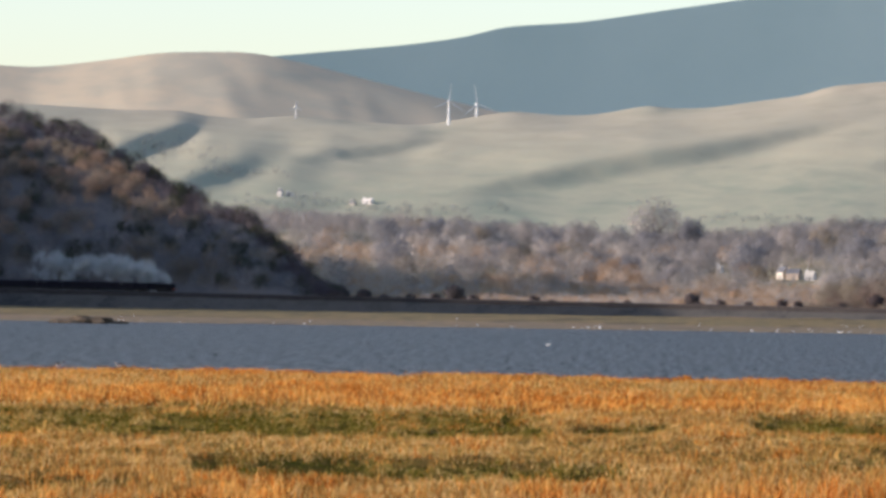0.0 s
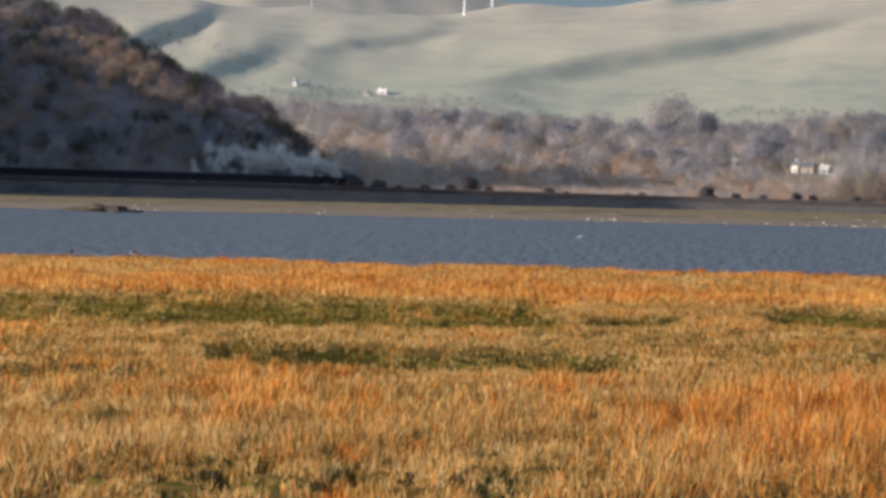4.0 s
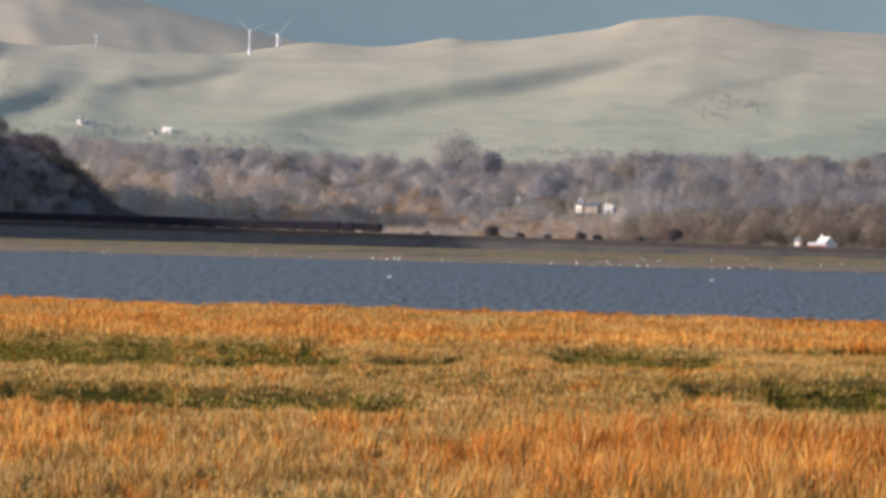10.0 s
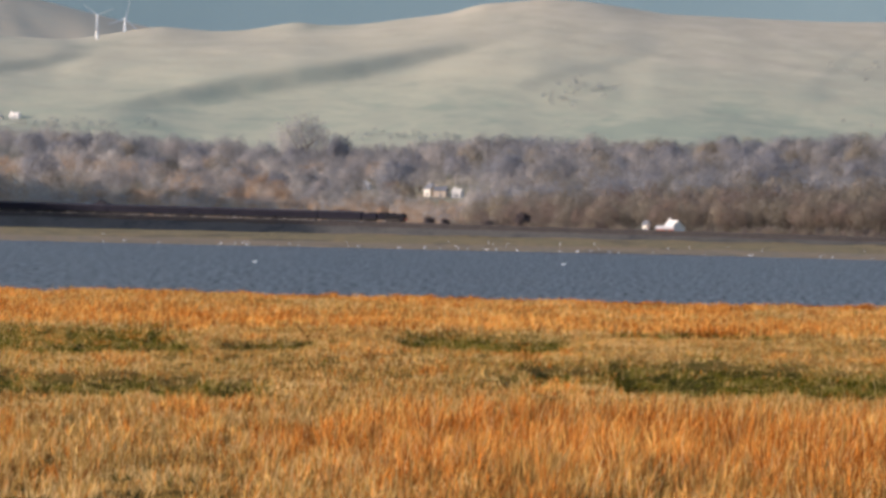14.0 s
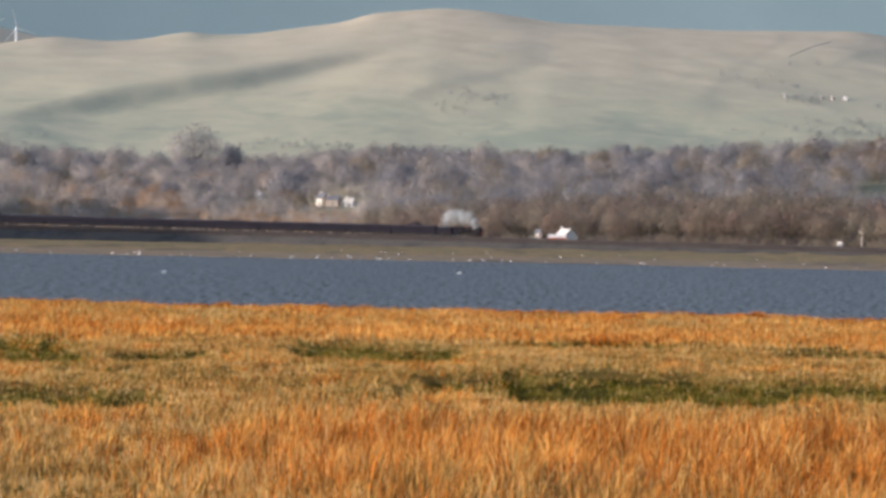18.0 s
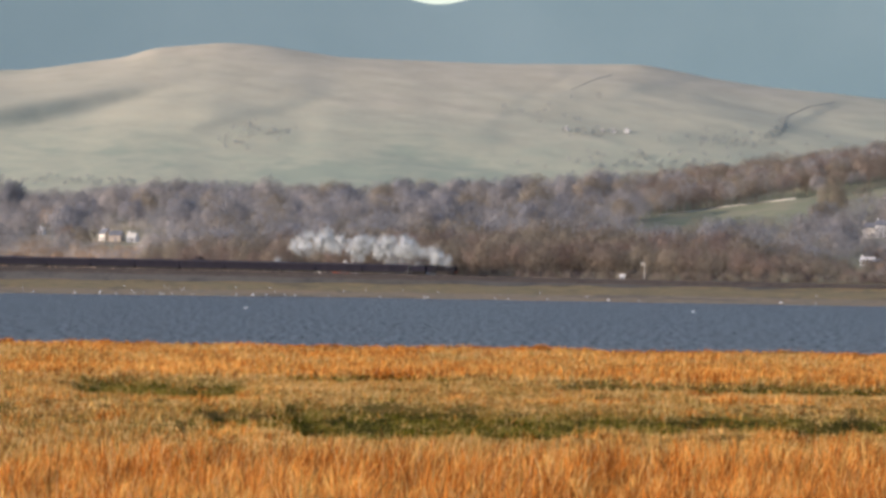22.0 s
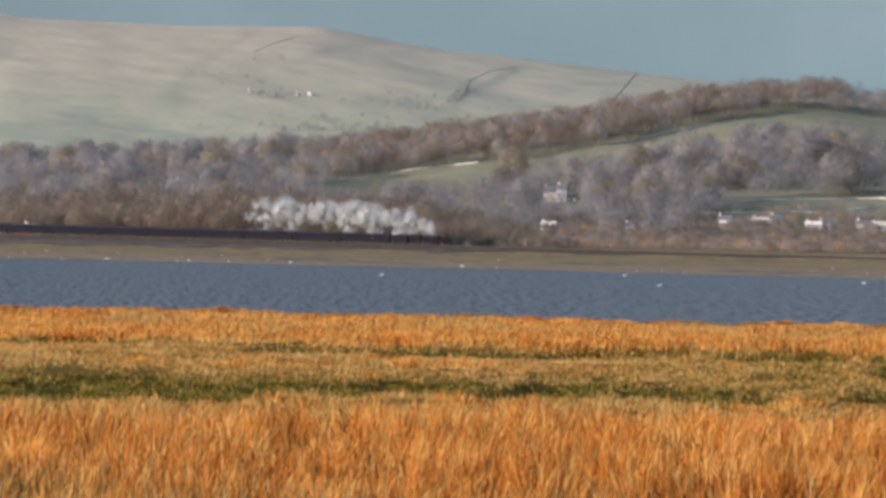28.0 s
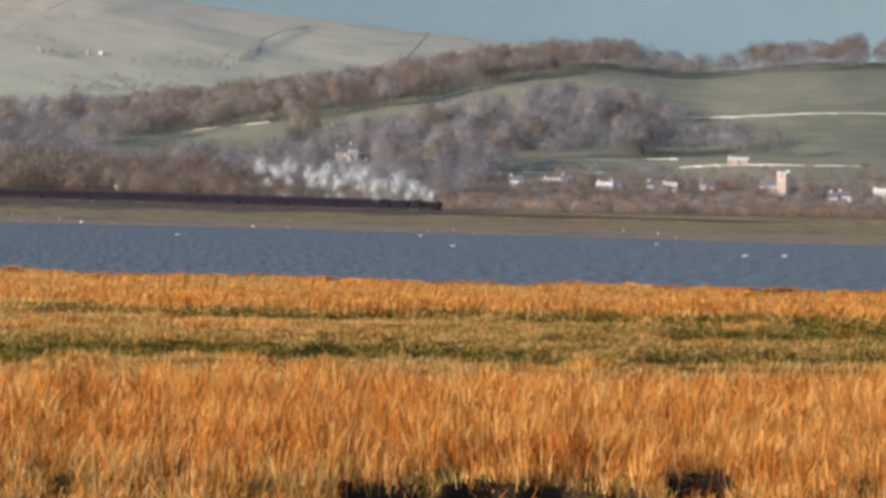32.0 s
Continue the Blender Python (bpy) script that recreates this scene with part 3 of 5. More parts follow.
def head_z(u, r):
    """The wooded headland: a steep end that falls to the line."""
    u, r = np.asarray(u, dtype=float), np.asarray(r, dtype=float)
    r0 = line_range(np.minimum(u, -150)) + 14
    r1 = r0 + 50 + 110 * np.clip((-180 - u) / 420, 0, 1)
    top = EYE.z + r1 * np.tan((V_MID - curve_at(u, HEAD_TOP)) / STEP)
    f = np.clip((r - r0) / (r1 - r0), 0, 1)
    g = np.clip((r - r1) / 110, 0, 1)
    x = u * r / STEP
    body = 2.5 + np.maximum(top - 2.5, 0.2) * (1.5 * f - 0.5 * f * f) * (1 - g * g)
    a = (u - U_MID) / STEP
    s = r * (np.sin(a) * LINE_T.x + np.cos(a) * LINE_T.y)
    p = r * (np.sin(a) * LINE_N.x + np.cos(a) * LINE_N.y) - LINE_D
    # unseen spur added further west, nearer the tide, to shade the line and headland
    side, nose = np.clip((-1425 - s) / 80, 0, 1), np.clip((p + 570) / 90, 0, 1)
    shade_spur = np.interp(p, [-458, -384, -270, -183, -63], [178, 147, 126, 117, 95.5]) * side * side * (3 - 2 * side) * nose * nose * (3 - 2 * nose) * np.clip((170 - p) / 110, 0, 1)
    body = np.maximum(np.where(r < r0, -3.0, body), shade_spur - 3.0)
    return body + 1.5 * ripple(x, r, 30, 2.0) * np.clip(f * 6, 0, 1) * (1 - g)


head = sheet("headland", np.arange(-3200, -148, 12.0), np.concatenate([np.arange(1740, 1960, 20.0), np.arange(1960, 2600, 12.0), [2640, 2700, 2780, 2860]]), head_z, ["wood_floor"])
tagged(head, "steep wooded headland falling to the railway", "hill", kind="structure")


def seat(u, v, zf, r0, r1):
    """Where the slope zf is seen at bearing u and height v."""
    rs = np.arange(r0, r1, 2.0)
    vs = V_MID - np.arctan2(zf(np.full_like(rs, u), rs) - EYE.z, rs) * STEP
    hit = np.nonzero(vs <= v)[0]
    r = rs[hit[0]] if len(hit) else r1
    return spot(u, r, float(zf(np.array([u]), np.array([r]))[0]))


# ---- railway bank ----
def railway():
    # the steep dark shoulder stands in for the shade under the train
    prof = [(-17.0, None), (-5.3, -2.1), (-4.4, -0.55), (-2.6, -0.2), (2.6, -0.2), (4.4, -0.55), (17.0, None)]
    ss = np.arange(-1900, 300, 6.0)
    verts, faces = [], []
    for k, s in enumerate(ss):
        for p, dz in prof:
            q = on_line(s, p)
            jig = 0.25 * float(ripple(s, p * 3, 5.0))
            q.z = (-0.6 if p < 0 else 0.5) if dz is None else max(q.z, 1.4) + dz + (jig if abs(p) > 4 else 0)
            verts.append(q)
    n = len(prof)
    for k in range(len(ss) - 1):
        for j in range(n - 1):
            faces.append((k * n + j, k * n + j + 1, (k + 1) * n + j + 1, (k + 1) * n + j))
    ob = new("railway_bank", mesh_from("railway_bank", verts, faces, ["stone_bank", "shaded_ballast"], [1 if 1 <= (j % 6) <= 4 else 0 for j in range(len(faces))], False))
    tagged(ob, "dark stone-faced railway embankment along the shore", "embankment", kind="structure")
    for p in (-0.72, 0.72):
        a, c = on_line(-1880, p), on_line(-400, p)
        bm = bmesh.new()
        m = Matrix.Translation((a + c) / 2 + Vector((0, 0, -0.14))) @ (c - a).to_track_quat("X", "Z").to_matrix().to_4x4()
        bmesh.ops.create_cube(bm, size=1.0, matrix=m @ Matrix.Diagonal(((c - a).length, 0.07, 0.15, 1)))
        part("rail", bm, "steel", ob, "steel running rail")


railway()


# ---- trees: bare winter crowns of twig sprays on a forked trunk ----
def crown(rng, wide, tall, low, sprays, size, stem=0.0):
    """One bare crown: twig sprays round limb ends that spread over a dome, as points, triangles and outward normals."""
    half = np.array([wide * 0.5, wide * 0.5, (tall - low) * 0.5])
    middle = np.array([0, 0, low + (tall - low) * 0.46])
    lobes = []
    count = int(rng.integers(11, 15))
    for k in range(count):
        # limb ends spread evenly over a dome
        h = 0.98 - 1.45 * (k + 0.5) / count
        a = 2.4 * k + rng.uniform(-0.5, 0.5)
        reach = math.sqrt(1 - h * h) * rng.uniform(0.4, 0.72)
        lobes.append((reach * math.cos(a) * half[0], reach * math.sin(a) * half[1], middle[2] + h * half[2] * rng.uniform(0.54, 0.72), wide * rng.uniform(0.19, 0.27)))
    lobes = np.array(lobes)
    pick = rng.integers(0, count, sprays)
    way = rng.normal(size=(sprays, 3))
    way += 0.8 * (lobes[pick, :3] - middle) / half
    way /= np.linalg.norm(way, axis=1)[:, None]
    dist = rng.uniform(0.25, 1.12, sprays) ** 0.7 * np.where(rng.uniform(size=sprays) < 0.16, 1.3, 1.0)
    mid = lobes[pick, :3] + way * (lobes[pick, 3] * dist)[:, None] * np.array([1, 1, 1.1])
    axis = 0.7 * way + rng.normal(scale=0.5, size=(sprays, 3)) + np.array([0, 0, 0.55])
    axis /= np.linalg.norm(axis, axis=1)[:, None]
    side = np.cross(axis, way + rng.normal(scale=0.4, size=(sprays, 3)))
    side /= np.linalg.norm(side, axis=1)[:, None]
    ln = size * rng.uniform(0.7, 1.6, sprays)[:, None]
    wd = size * rng.uniform(0.2, 0.45, sprays)[:, None]
    tri = np.stack([mid - axis * ln * 0.5, mid + axis * ln * 0.5 + side * wd, mid + axis * ln * 0.45 - side * wd], 1)
    out = 0.7 * (mid - middle) / half + 0.4 * way + rng.normal(scale=0.3, size=(sprays, 3))
    out /= np.linalg.norm(out, axis=1)[:, None]
    face = np.cross(tri[:, 1] - tri[:, 0], tri[:, 2] - tri[:, 0])
    turned = (face * out).sum(1) < 0
    tri[turned] = tri[turned][:, ::-1]
    points, faces, normals = [tri.reshape(-1, 3)], [np.arange(sprays * 3).reshape(-1, 3)], [np.repeat(out, 3, axis=0)]
    n = sprays * 3
    if stem:
        # a bare trunk under the crown
        ring = np.array([[math.cos(a), math.sin(a), 0] for a in np.linspace(0, 2 * math.pi, 5)[:-1]])
        points.append(np.concatenate([ring * stem + np.array([0, 0, -0.5]), ring * stem * 0.7 + np.array([0, 0, middle[2]])]))
        faces.append(np.array([[j, (j + 1) % 4, 4 + j] for j in range(4)] + [[(j + 1) % 4, 4 + (j + 1) % 4, 4 + j] for j in range(4)]) + n)
        normals.append(np.concatenate([ring, ring]))
    return np.concatenate(points), np.concatenate(faces), np.concatenate(normals)


def cone_tris(rng, wide, tall, sprays, size):
    """Drooping needle sprays of a conifer."""
    h = rng.uniform(0.06, 1.0, sprays) ** 0.8
    a = rng.uniform(0, 2 * math.pi, sprays)
    reach = wide * 0.5 * (1.02 - h) * rng.uniform(0.45, 1.1, sprays)
    mid = np.stack([reach * np.cos(a), reach * np.sin(a), h * tall], 1)
    out = np.stack([np.cos(a), np.sin(a), rng.uniform(-0.7, 0.3, sprays)], 1)
    side = np.cross(out, rng.normal(size=(sprays, 3)))
    side /= np.linalg.norm(side, axis=1)[:, None]
    ln = size * rng.uniform(0.6, 1.4, sprays)[:, None]
    return np.stack([mid - out * ln * 0.5, mid + out * ln * 0.5 + side * ln * 0.35, mid + out * ln * 0.45 - side * ln * 0.35], 1)


def trunk_bm(rng, wide, tall, low):
    bm = bmesh.new()
    r = 0.035 * tall
    rod(r, r * 0.7, (0, 0, -0.6), (0, 0, low + 0.3), 7, bm)
    rod(r * 0.72, r * 0.12, (0, 0, low), (rng.uniform(-0.4, 0.4), rng.uniform(-0.4, 0.4), tall * 0.9), 6, bm)
    for k in range(6):
        a = 1.05 * k + rng.uniform(-0.4, 0.4)
        h = low + (tall - low) * rng.uniform(0.0, 0.45)
        e = (wide * 0.4 * math.cos(a), wide * 0.4 * math.sin(a), h + (tall - low) * rng.uniform(0.25, 0.5))
        rod(r * 0.4, r * 0.07, (0, 0, h), e, 5, bm)
    return bm


TREE_KINDS = {}


def tree_kind(key, name, label, wide, tall, low, sprays, size, twig, seed, cone=False):
    rng = np.random.default_rng(seed)
    root = thing(name, label, "tree", place=pose(0, 0, -60))
    if cone:
        cone = cone_tris(rng, wide, tall, sprays, size)
        shape = cone.reshape(-1, 3), np.arange(len(cone) * 3).reshape(-1, 3), None
        bm = rod(0.03 * tall, 0.01 * tall, (0, 0, -0.6), (0, 0, tall * 0.8), 7)
    else:
        shape = crown(rng, wide, tall, low, sprays, size)
        bm = trunk_bm(rng, wide, tall, low)
    part("trunk", bm, "bark", root)
    top = new("crown", soup_mesh("crown", shape[0], shape[1], [twig], None, shape[2]))
    top.parent = root
    TREE_KINDS[key] = [root, shape, False]
    return root


def plant(key, at, size=1.0, turn=0.0, label="", group="", squash=1.0):
    """Sets one tree of a kind; the first one is the kind's own."""
    entry = TREE_KINDS[key]
    m = Matrix.Translation(at) @ pose(0, 0, 0, 0, 0, turn)
    if entry[2]:
        ob = copy_thing(entry[0], m)
    else:
        ob, entry[2] = entry[0], True
    ob.matrix_basis = m @ Matrix.Diagonal((size, size, size * squash, 1))
    return tagged(ob, label, group=group)


def wood(name, label, places, kinds, twigs, seed, floor=0.0):
    """Uncounted woodland as one object: (x, y, z, size) rows of crowns of given kinds."""
    rng = np.random.default_rng(seed)
    points, chunks, mats, outs, tones, n = [], [], [], [], [], 0
    for at in places:
        verts, tris, out = kinds[rng.integers(len(kinds))]
        a, s = rng.uniform(0, 2 * math.pi), at[3] * rng.uniform(0.78, 1.14)
        c, q = math.cos(a), math.sin(a)
        rot = np.array([[c, q, 0], [-q, c, 0], [0, 0, 1]])
        points.append(verts @ rot * s + np.array(at[:3]))
        chunks.append(tris + n)
        outs.append(out @ rot)
        n += len(verts)
        tones.append(np.full(len(verts), rng.uniform(-0.5, 0.5)))
        mats.append(np.full(len(tris), rng.integers(len(twigs))))
    ob = new(name, soup_mesh(name, np.concatenate(points), np.concatenate(chunks), twigs, np.concatenate(mats), np.concatenate(outs)))
    ob.data.attributes.new("tone", "FLOAT", "POINT").data.foreach_set("value", np.concatenate(tones).astype(np.float32))
    return tagged(ob, label, "woodland", kind="stuff")


def light_crowns(seed, count, wide, tall, low, sprays, size, stem=0.0):
    return [crown(np.random.default_rng(seed + k), wide, tall, low, sprays, size, stem=stem) for k in range(count)]


FAR_CROWNS = light_crowns(50, 8, 15.5, 14.0, 0.3, 600, 0.74)
TALL_CROWNS = light_crowns(60, 6, 12.0, 15.5, 3.0, 560, 0.7, 0.2)
HILL_CROWNS = light_crowns(70, 6, 11.5, 10, 0.3, 420, 0.7)
SCRUB_CROWNS = light_crowns(90, 5, 5.0, 4.2, 0.0, 170, 0.44)


KEEP_CLEAR = [(491, -36, 14), (612, -26, 34), (651, -24, 20), (1962, -50, 20), (1990, -50, 14), (1957, 1, 26), (2093, 2, 16), (2262, -10, 22), (2335, -15, 40), (2425, -9, 32), (2520, -12, 40), (2653, -58, 32), (2732, 0, 16), (2832, 6, 26), (2905, -4, 22)]


def clear_view(u, v, reach):
    return not any(abs(u - a) < w + (14 if reach > 20 else 0) and c - 5 < v < c + reach for a, c, w in KEEP_CLEAR)


def scatter(rng, n, u0, u1, r0, r1, zf, keep, size=1.0, reach=12):
    out = []
    us, rs = rng.uniform(u0, u1, n), np.sqrt(rng.uniform(r0 ** 2, r1 ** 2, n))
    zs = zf(us, rs)
    for u, r, z in zip(us, rs, zs):
        v = V_MID - math.atan2(z - EYE.z, r) * STEP
        k = keep(u, r, v)
        if k > 0 and rng.uniform() < k and clear_view(u, v, reach):
            p = spot(u, r, z - 0.4)
            out.append((p.x, p.y, p.z, size * rng.uniform(0.85, 1.12)))
    return out


STRIP = [(1300, -79), (1567, -80), (1677, -97), (1857, -118), (2036, -146), (2205, -188), (2374, -216), (2541, -230), (2700, -226), (3000, -240)]


def woods():
    rng = np.random.default_rng(11)
    # the headland
    def head_keep(u, r, v):
        return 1.0 if r > line_range(u) + 22 or u < -960 else 0.0
    places = scatter(rng, 4700, -1700, -180, 2120, 2580, head_z, head_keep, 0.8)
    rim, rest = [], []
    for at in places:
        u = U_MID + math.atan2(at[0], at[1]) * STEP
        over = float(curve_at(u, HEAD_TOP)) - (V_MID - math.atan2(at[2] - EYE.z, math.hypot(at[0], at[1])) * STEP)
        (rim if over > -34 - 8 * math.sin(u / 40) else rest).append(at)
    wood("headland_wood", "dark purple-brown bare trees along the headland's crest", rim, HILL_CROWNS, ["purple_twigs", "purple_twigs", "evergreen", "purple_twigs"], 6)
    # below about 30 m, blue-grey twigs put the slope's cool shade into colour
    low_wood = [at for at in rest if at[2] < 30 + 6 * math.sin(at[0] / 23)]
    places = [at for at in rest if at not in low_wood]
    wood("headland_wood", "dense leafless trees and ivy at the headland's foot, blue shade in their grey", low_wood, HILL_CROWNS, ["slate_twigs", "grey_twigs", "bare_twigs", "evergreen", "slate_twigs"], 16)
    wood("headland_wood", "bare brown winter woodland on the headland", places, HILL_CROWNS, ["hill_wood", "hill_wood", "hill_wood", "bare_twigs", "evergreen", "hill_wood"], 1)

    # the low hills: woods left of the open field, the ridge strip and the hanging wood
    def mid_keep(u, r, v):
        n = float(ripple(u, r * 2.0, 210, 3.0))
        if u < 1545:
            m = float(ripple(u, r * 4.0, 330, 8.0))
            if r > 2960:
                return 1.0 if u > 480 or m > -0.3 else 0.25
            if u < 200 and r > 2600:
                return 0.9 if n > 0.25 else 0.12
            if u < 680 and r < 2520:
                return 0.5 if n > 0.2 else 0.04
            return 0.85 if n > -0.15 else 0.10
        strip = float(curve_at(u, STRIP))
        if v < strip or r > 3000:
            return 1.0
        if u < 1820:
            return 0.95 if v > strip + 62 + 8 * n else 0.0
        hang_top = float(curve_at(u, [(1820, -46), (1870, -76), (1975, -98), (2118, -116), (2195, -144), (2305, -154), (2415, -166), (2490, -158), (2535, -132), (2545, -106), (2600, -98), (2660, -88), (2700, -78), (2740, -72)]))
        hang_low = float(curve_at(u, [(1820, 20), (2235, 14), (2245, -57), (2363, -64), (2473, -66), (2560, -68), (2640, -72), (2740, -72)]))
        if u < 2740 and hang_top < v < hang_low:
            return 1.0
        if 2700 < u < 2860 and -84 < v < -62:
            return 0.8 if n > -0.2 else 0.2
        if v > 0 and u > 1900:
            return 0.5
        if v > -30 and u > 2240:
            return 0.3 if n > 0 else 0.1
        if v > -45 and u > 2560:
            return 0.35 if n > 0 else 0.1
        return 0.04 if v > -60 else 0.0
    places = scatter(rng, 4900, -420, 3050, 2300, 3110, mid_z, mid_keep, 1.0, 34)
    # small trees in the village
    places = [(x, y, z, s * (0.42 if math.atan2(x, y) * STEP + U_MID > 2242 and V_MID - math.atan2(z - EYE.z, math.hypot(x, y)) * STEP > -58 else 1.0)) for x, y, z, s in places]
    left = [at for at in places if at[0] / at[1] * STEP + U_MID < 690 and math.hypot(at[0], at[1]) < 2780]
    places = [at for at in places if not (at[0] / at[1] * STEP + U_MID < 690 and math.hypot(at[0], at[1]) < 2780)]
    wood("slope_trees", "tan leafless trees on the sunny lower slope", left, FAR_CROWNS, ["pale_twigs", "scrub_twigs", "tan_twigs", "pale_twigs", "grey_twigs"], 7)
    crest = [at for at in places if at[0] / at[1] * STEP + U_MID < 690]
    places = [at for at in places if at[0] / at[1] * STEP + U_MID >= 690]
    wood("crest_wood", "pale grey leafless wood along the low ridge", crest, FAR_CROWNS, ["tan_twigs", "grey_twigs", "tan_twigs"], 12)
    def bearing_of(at):
        return math.atan2(at[0], at[1]) * STEP + U_MID
    def on_strip(at):
        u = bearing_of(at)
        v = V_MID - math.atan2(at[2] - EYE.z, math.hypot(at[0], at[1])) * STEP
        return u > 1560 and v < float(curve_at(u, STRIP)) + 2
    strip = [at for at in places if on_strip(at)]
    strip += scatter(np.random.default_rng(19), 1800, 1560, 3050, 2750, 3110, mid_z, lambda u, r, v: 0.7 if v < float(curve_at(u, STRIP)) else 0.0)
    places = [at for at in places if not on_strip(at)]
    wood("ridge_wood", "tall leafless wood with bare trunks along the ridge", strip, TALL_CROWNS, ["bare_twigs", "red_twigs", "grey_twigs", "red_twigs"], 15)
    wood("hill_wood", "grey-brown leafless woodland on the low hills", places, FAR_CROWNS, ["grey_twigs", "grey_twigs", "bare_twigs", "tan_twigs", "slate_twigs", "grey_twigs"], 2)

    # sunlit scrub between the line and the hills
    def scrub_keep(u, r, v):
        return 0.9 if r > line_range(u) + 45 else 0.0
    places = scatter(rng, 2600, -190, 900, 2060, 2560, lambda u, r: np.maximum(ground_z(u, r), mid_z(u, np.maximum(r, 2240.0))), scrub_keep, 1.25)
    hedge = scatter(rng, 2600, -170, 660, 2000, 2150, ground_z, lambda u, r, v: 0.9 if 16 < r - line_range(u) < 30 and float(ripple(u, r, 30, 3.0)) > -0.4 else 0.0, 0.55)
    wood("line_hedge", "low dark bramble and thorn hedge behind the line", hedge, SCRUB_CROWNS, ["thorn", "red_twigs", "thorn", "bare_twigs"], 13)
    wood("shore_scrub", "tan sunlit leafless scrub behind the line", places, SCRUB_CROWNS, ["scrub_twigs", "scrub_twigs", "pale_twigs", "tan_twigs"], 4)
    places = scatter(rng, 2600, 1960, 3050, 1880, 2200, ground_z, lambda u, r, v: 0.9 if r > line_range(u) + 50 else 0.0, 1.15)
    brush = scatter(rng, 4200, 640, 2000, 1880, 2080, ground_z, lambda u, r, v: 0.9 if 18 < r - line_range(u) < 46 and abs(u - 1010) > 60 else 0.0, 0.9)
    wood("line_brush", "low brown leafless brush at the wood's edge", brush, SCRUB_CROWNS, ["bare_twigs", "red_twigs", "bare_twigs", "thorn"], 18)
    places += scatter(rng, 3400, 1940, 3000, 2245, 2480, mid_z, lambda u, r, v: 0.7 if v > -22 else 0.12, 1.15, 2)
    wood("shore_scrub", "pale sunlit leafless scrub behind the shore", places, SCRUB_CROWNS, ["scrub_twigs", "tan_twigs", "bare_twigs", "red_twigs"], 3)


for k in range(4):
    tree_kind("brown%d" % k, "broadleaf_tree", "leafless brown birch in the shore wood", 14.0, 14.0, 0.6, 1500, 0.58, "red_twigs" if k % 2 else "bare_twigs", 20 + k)
tree_kind("round", "broadleaf_tree", "broad domed leafless tree on a rise", 19, 17, 0.6, 4200, 0.6, "grey_twigs", 31)
tree_kind("dark", "broadleaf_tree", "dark round leafless tree", 11, 12, 0.3, 3600, 0.6, "slate_twigs", 32)
tree_kind("pine", "pine_tree", "dark pine standing above the wood", 7, 13, 1.0, 420, 1.0, "evergreen", 33, True)
for k, twig in enumerate(("grey_twigs", "tan_twigs", "slate_twigs", "bare_twigs", "scrub_twigs")):
    tree_kind("dome%d" % k, "broadleaf_tree", "broad leafless tree standing out of the hillside wood", 15, 14, 0.4, 2600, 0.66, twig, 40 + k)
tree_kind("bush", "bush", "dark thorn bush by the line", 5, 5, 0.1, 900, 0.6, "thorn", 34)
woods()


def near_wood():
    """The brown birch wood close behind the line, tree by tree."""
    rng = np.random.default_rng(5)
    tops = [(640, 8), (681, -24), (741, -36), (821, -42), (1020, -60), (1220, -68), (1370, -75), (1520, -66), (1686, -60), (1855, -30), (1915, -11), (1985, 12)]
    for row, (gap, n) in enumerate(((45, 54), (75, 52), (110, 50), (150, 46))):
        for k in range(n):
            u = 660 + (1980 - 660) * (k + rng.uniform(0.1, 0.9)) / n
            r = float(line_range(u)) + gap + rng.uniform(-12, 12)
            top = rise(float(curve_at(u, tops)), r)
            z = float(ground_z(u, r)) - 0.2
            tall = (top - z) * (0.66 + 0.115 * row) * rng.uniform(0.88, 1.06)
            if tall < 2.0:
                continue
            plant("brown%d" % rng.integers(4), spot(u, r, z), tall / 14.0, rng.uniform(0, 360), group="shore wood", squash=1.0)


near_wood()


def standing_trees():
    """Large single trees that stand out of the woods on the low hills."""
    rng = np.random.default_rng(17)
    for u0, u1, r0, r1, n in ((-120, 260, 2560, 3050, 26), (180, 640, 2480, 2900, 30), (640, 1540, 2600, 3060, 44), (1860, 2230, 2420, 2700, 18), (2100, 2500, 2560, 2760, 18)):
        for k in range(n):
            u, r = u0 + (u1 - u0) * (k + rng.uniform(0, 1)) / n, rng.uniform(r0, r1)
            z = float(mid_z(np.array([u]), np.array([r]))[0]) - 0.3
            v = V_MID - math.atan2(z - EYE.z, r) * STEP
            if clear_view(u, v, 40) and v < 0:
                plant("dome%d" % rng.integers(4), spot(u, r, z), rng.uniform(0.85, 1.45), rng.uniform(0, 360), group="trees on the low hills", squash=rng.uniform(0.85, 1.15))
    # sunlit tan trees in front of the wood
    for u, r, s in ((286, 2560, 1.05), (308, 2600, 1.2), (334, 2580, 1.05), (300, 2520, 0.9), (326, 2510, 0.8), (262, 2540, 0.8), (352, 2540, 0.75), (150, 2460, 0.7), (190, 2480, 0.8), (230, 2440, 0.6), (400, 2430, 0.6), (450, 2400, 0.5), (520, 2390, 0.5), (560, 2400, 0.6), (20, 2440, 0.6), (80, 2460, 0.7), (-60, 2420, 0.6)):
        plant("dome4", spot(u, r, float(mid_z(np.array([float(u)]), np.array([float(r)]))[0]) - 0.3), s, 300 * s, group="trees on the low hills", squash=0.85)
    for u, r, s in ((616, 2300, 0.36), (632, 2295, 0.42), (600, 2300, 0.28), (642, 2305, 0.3), (1950, 2390, 0.4), (1985, 2400, 0.45)):
        plant("dome1", spot(u, r, float(mid_z(np.array([u]), np.array([float(r)]))[0]) - 0.2), s, 90 * s, group="trees on the low hills")


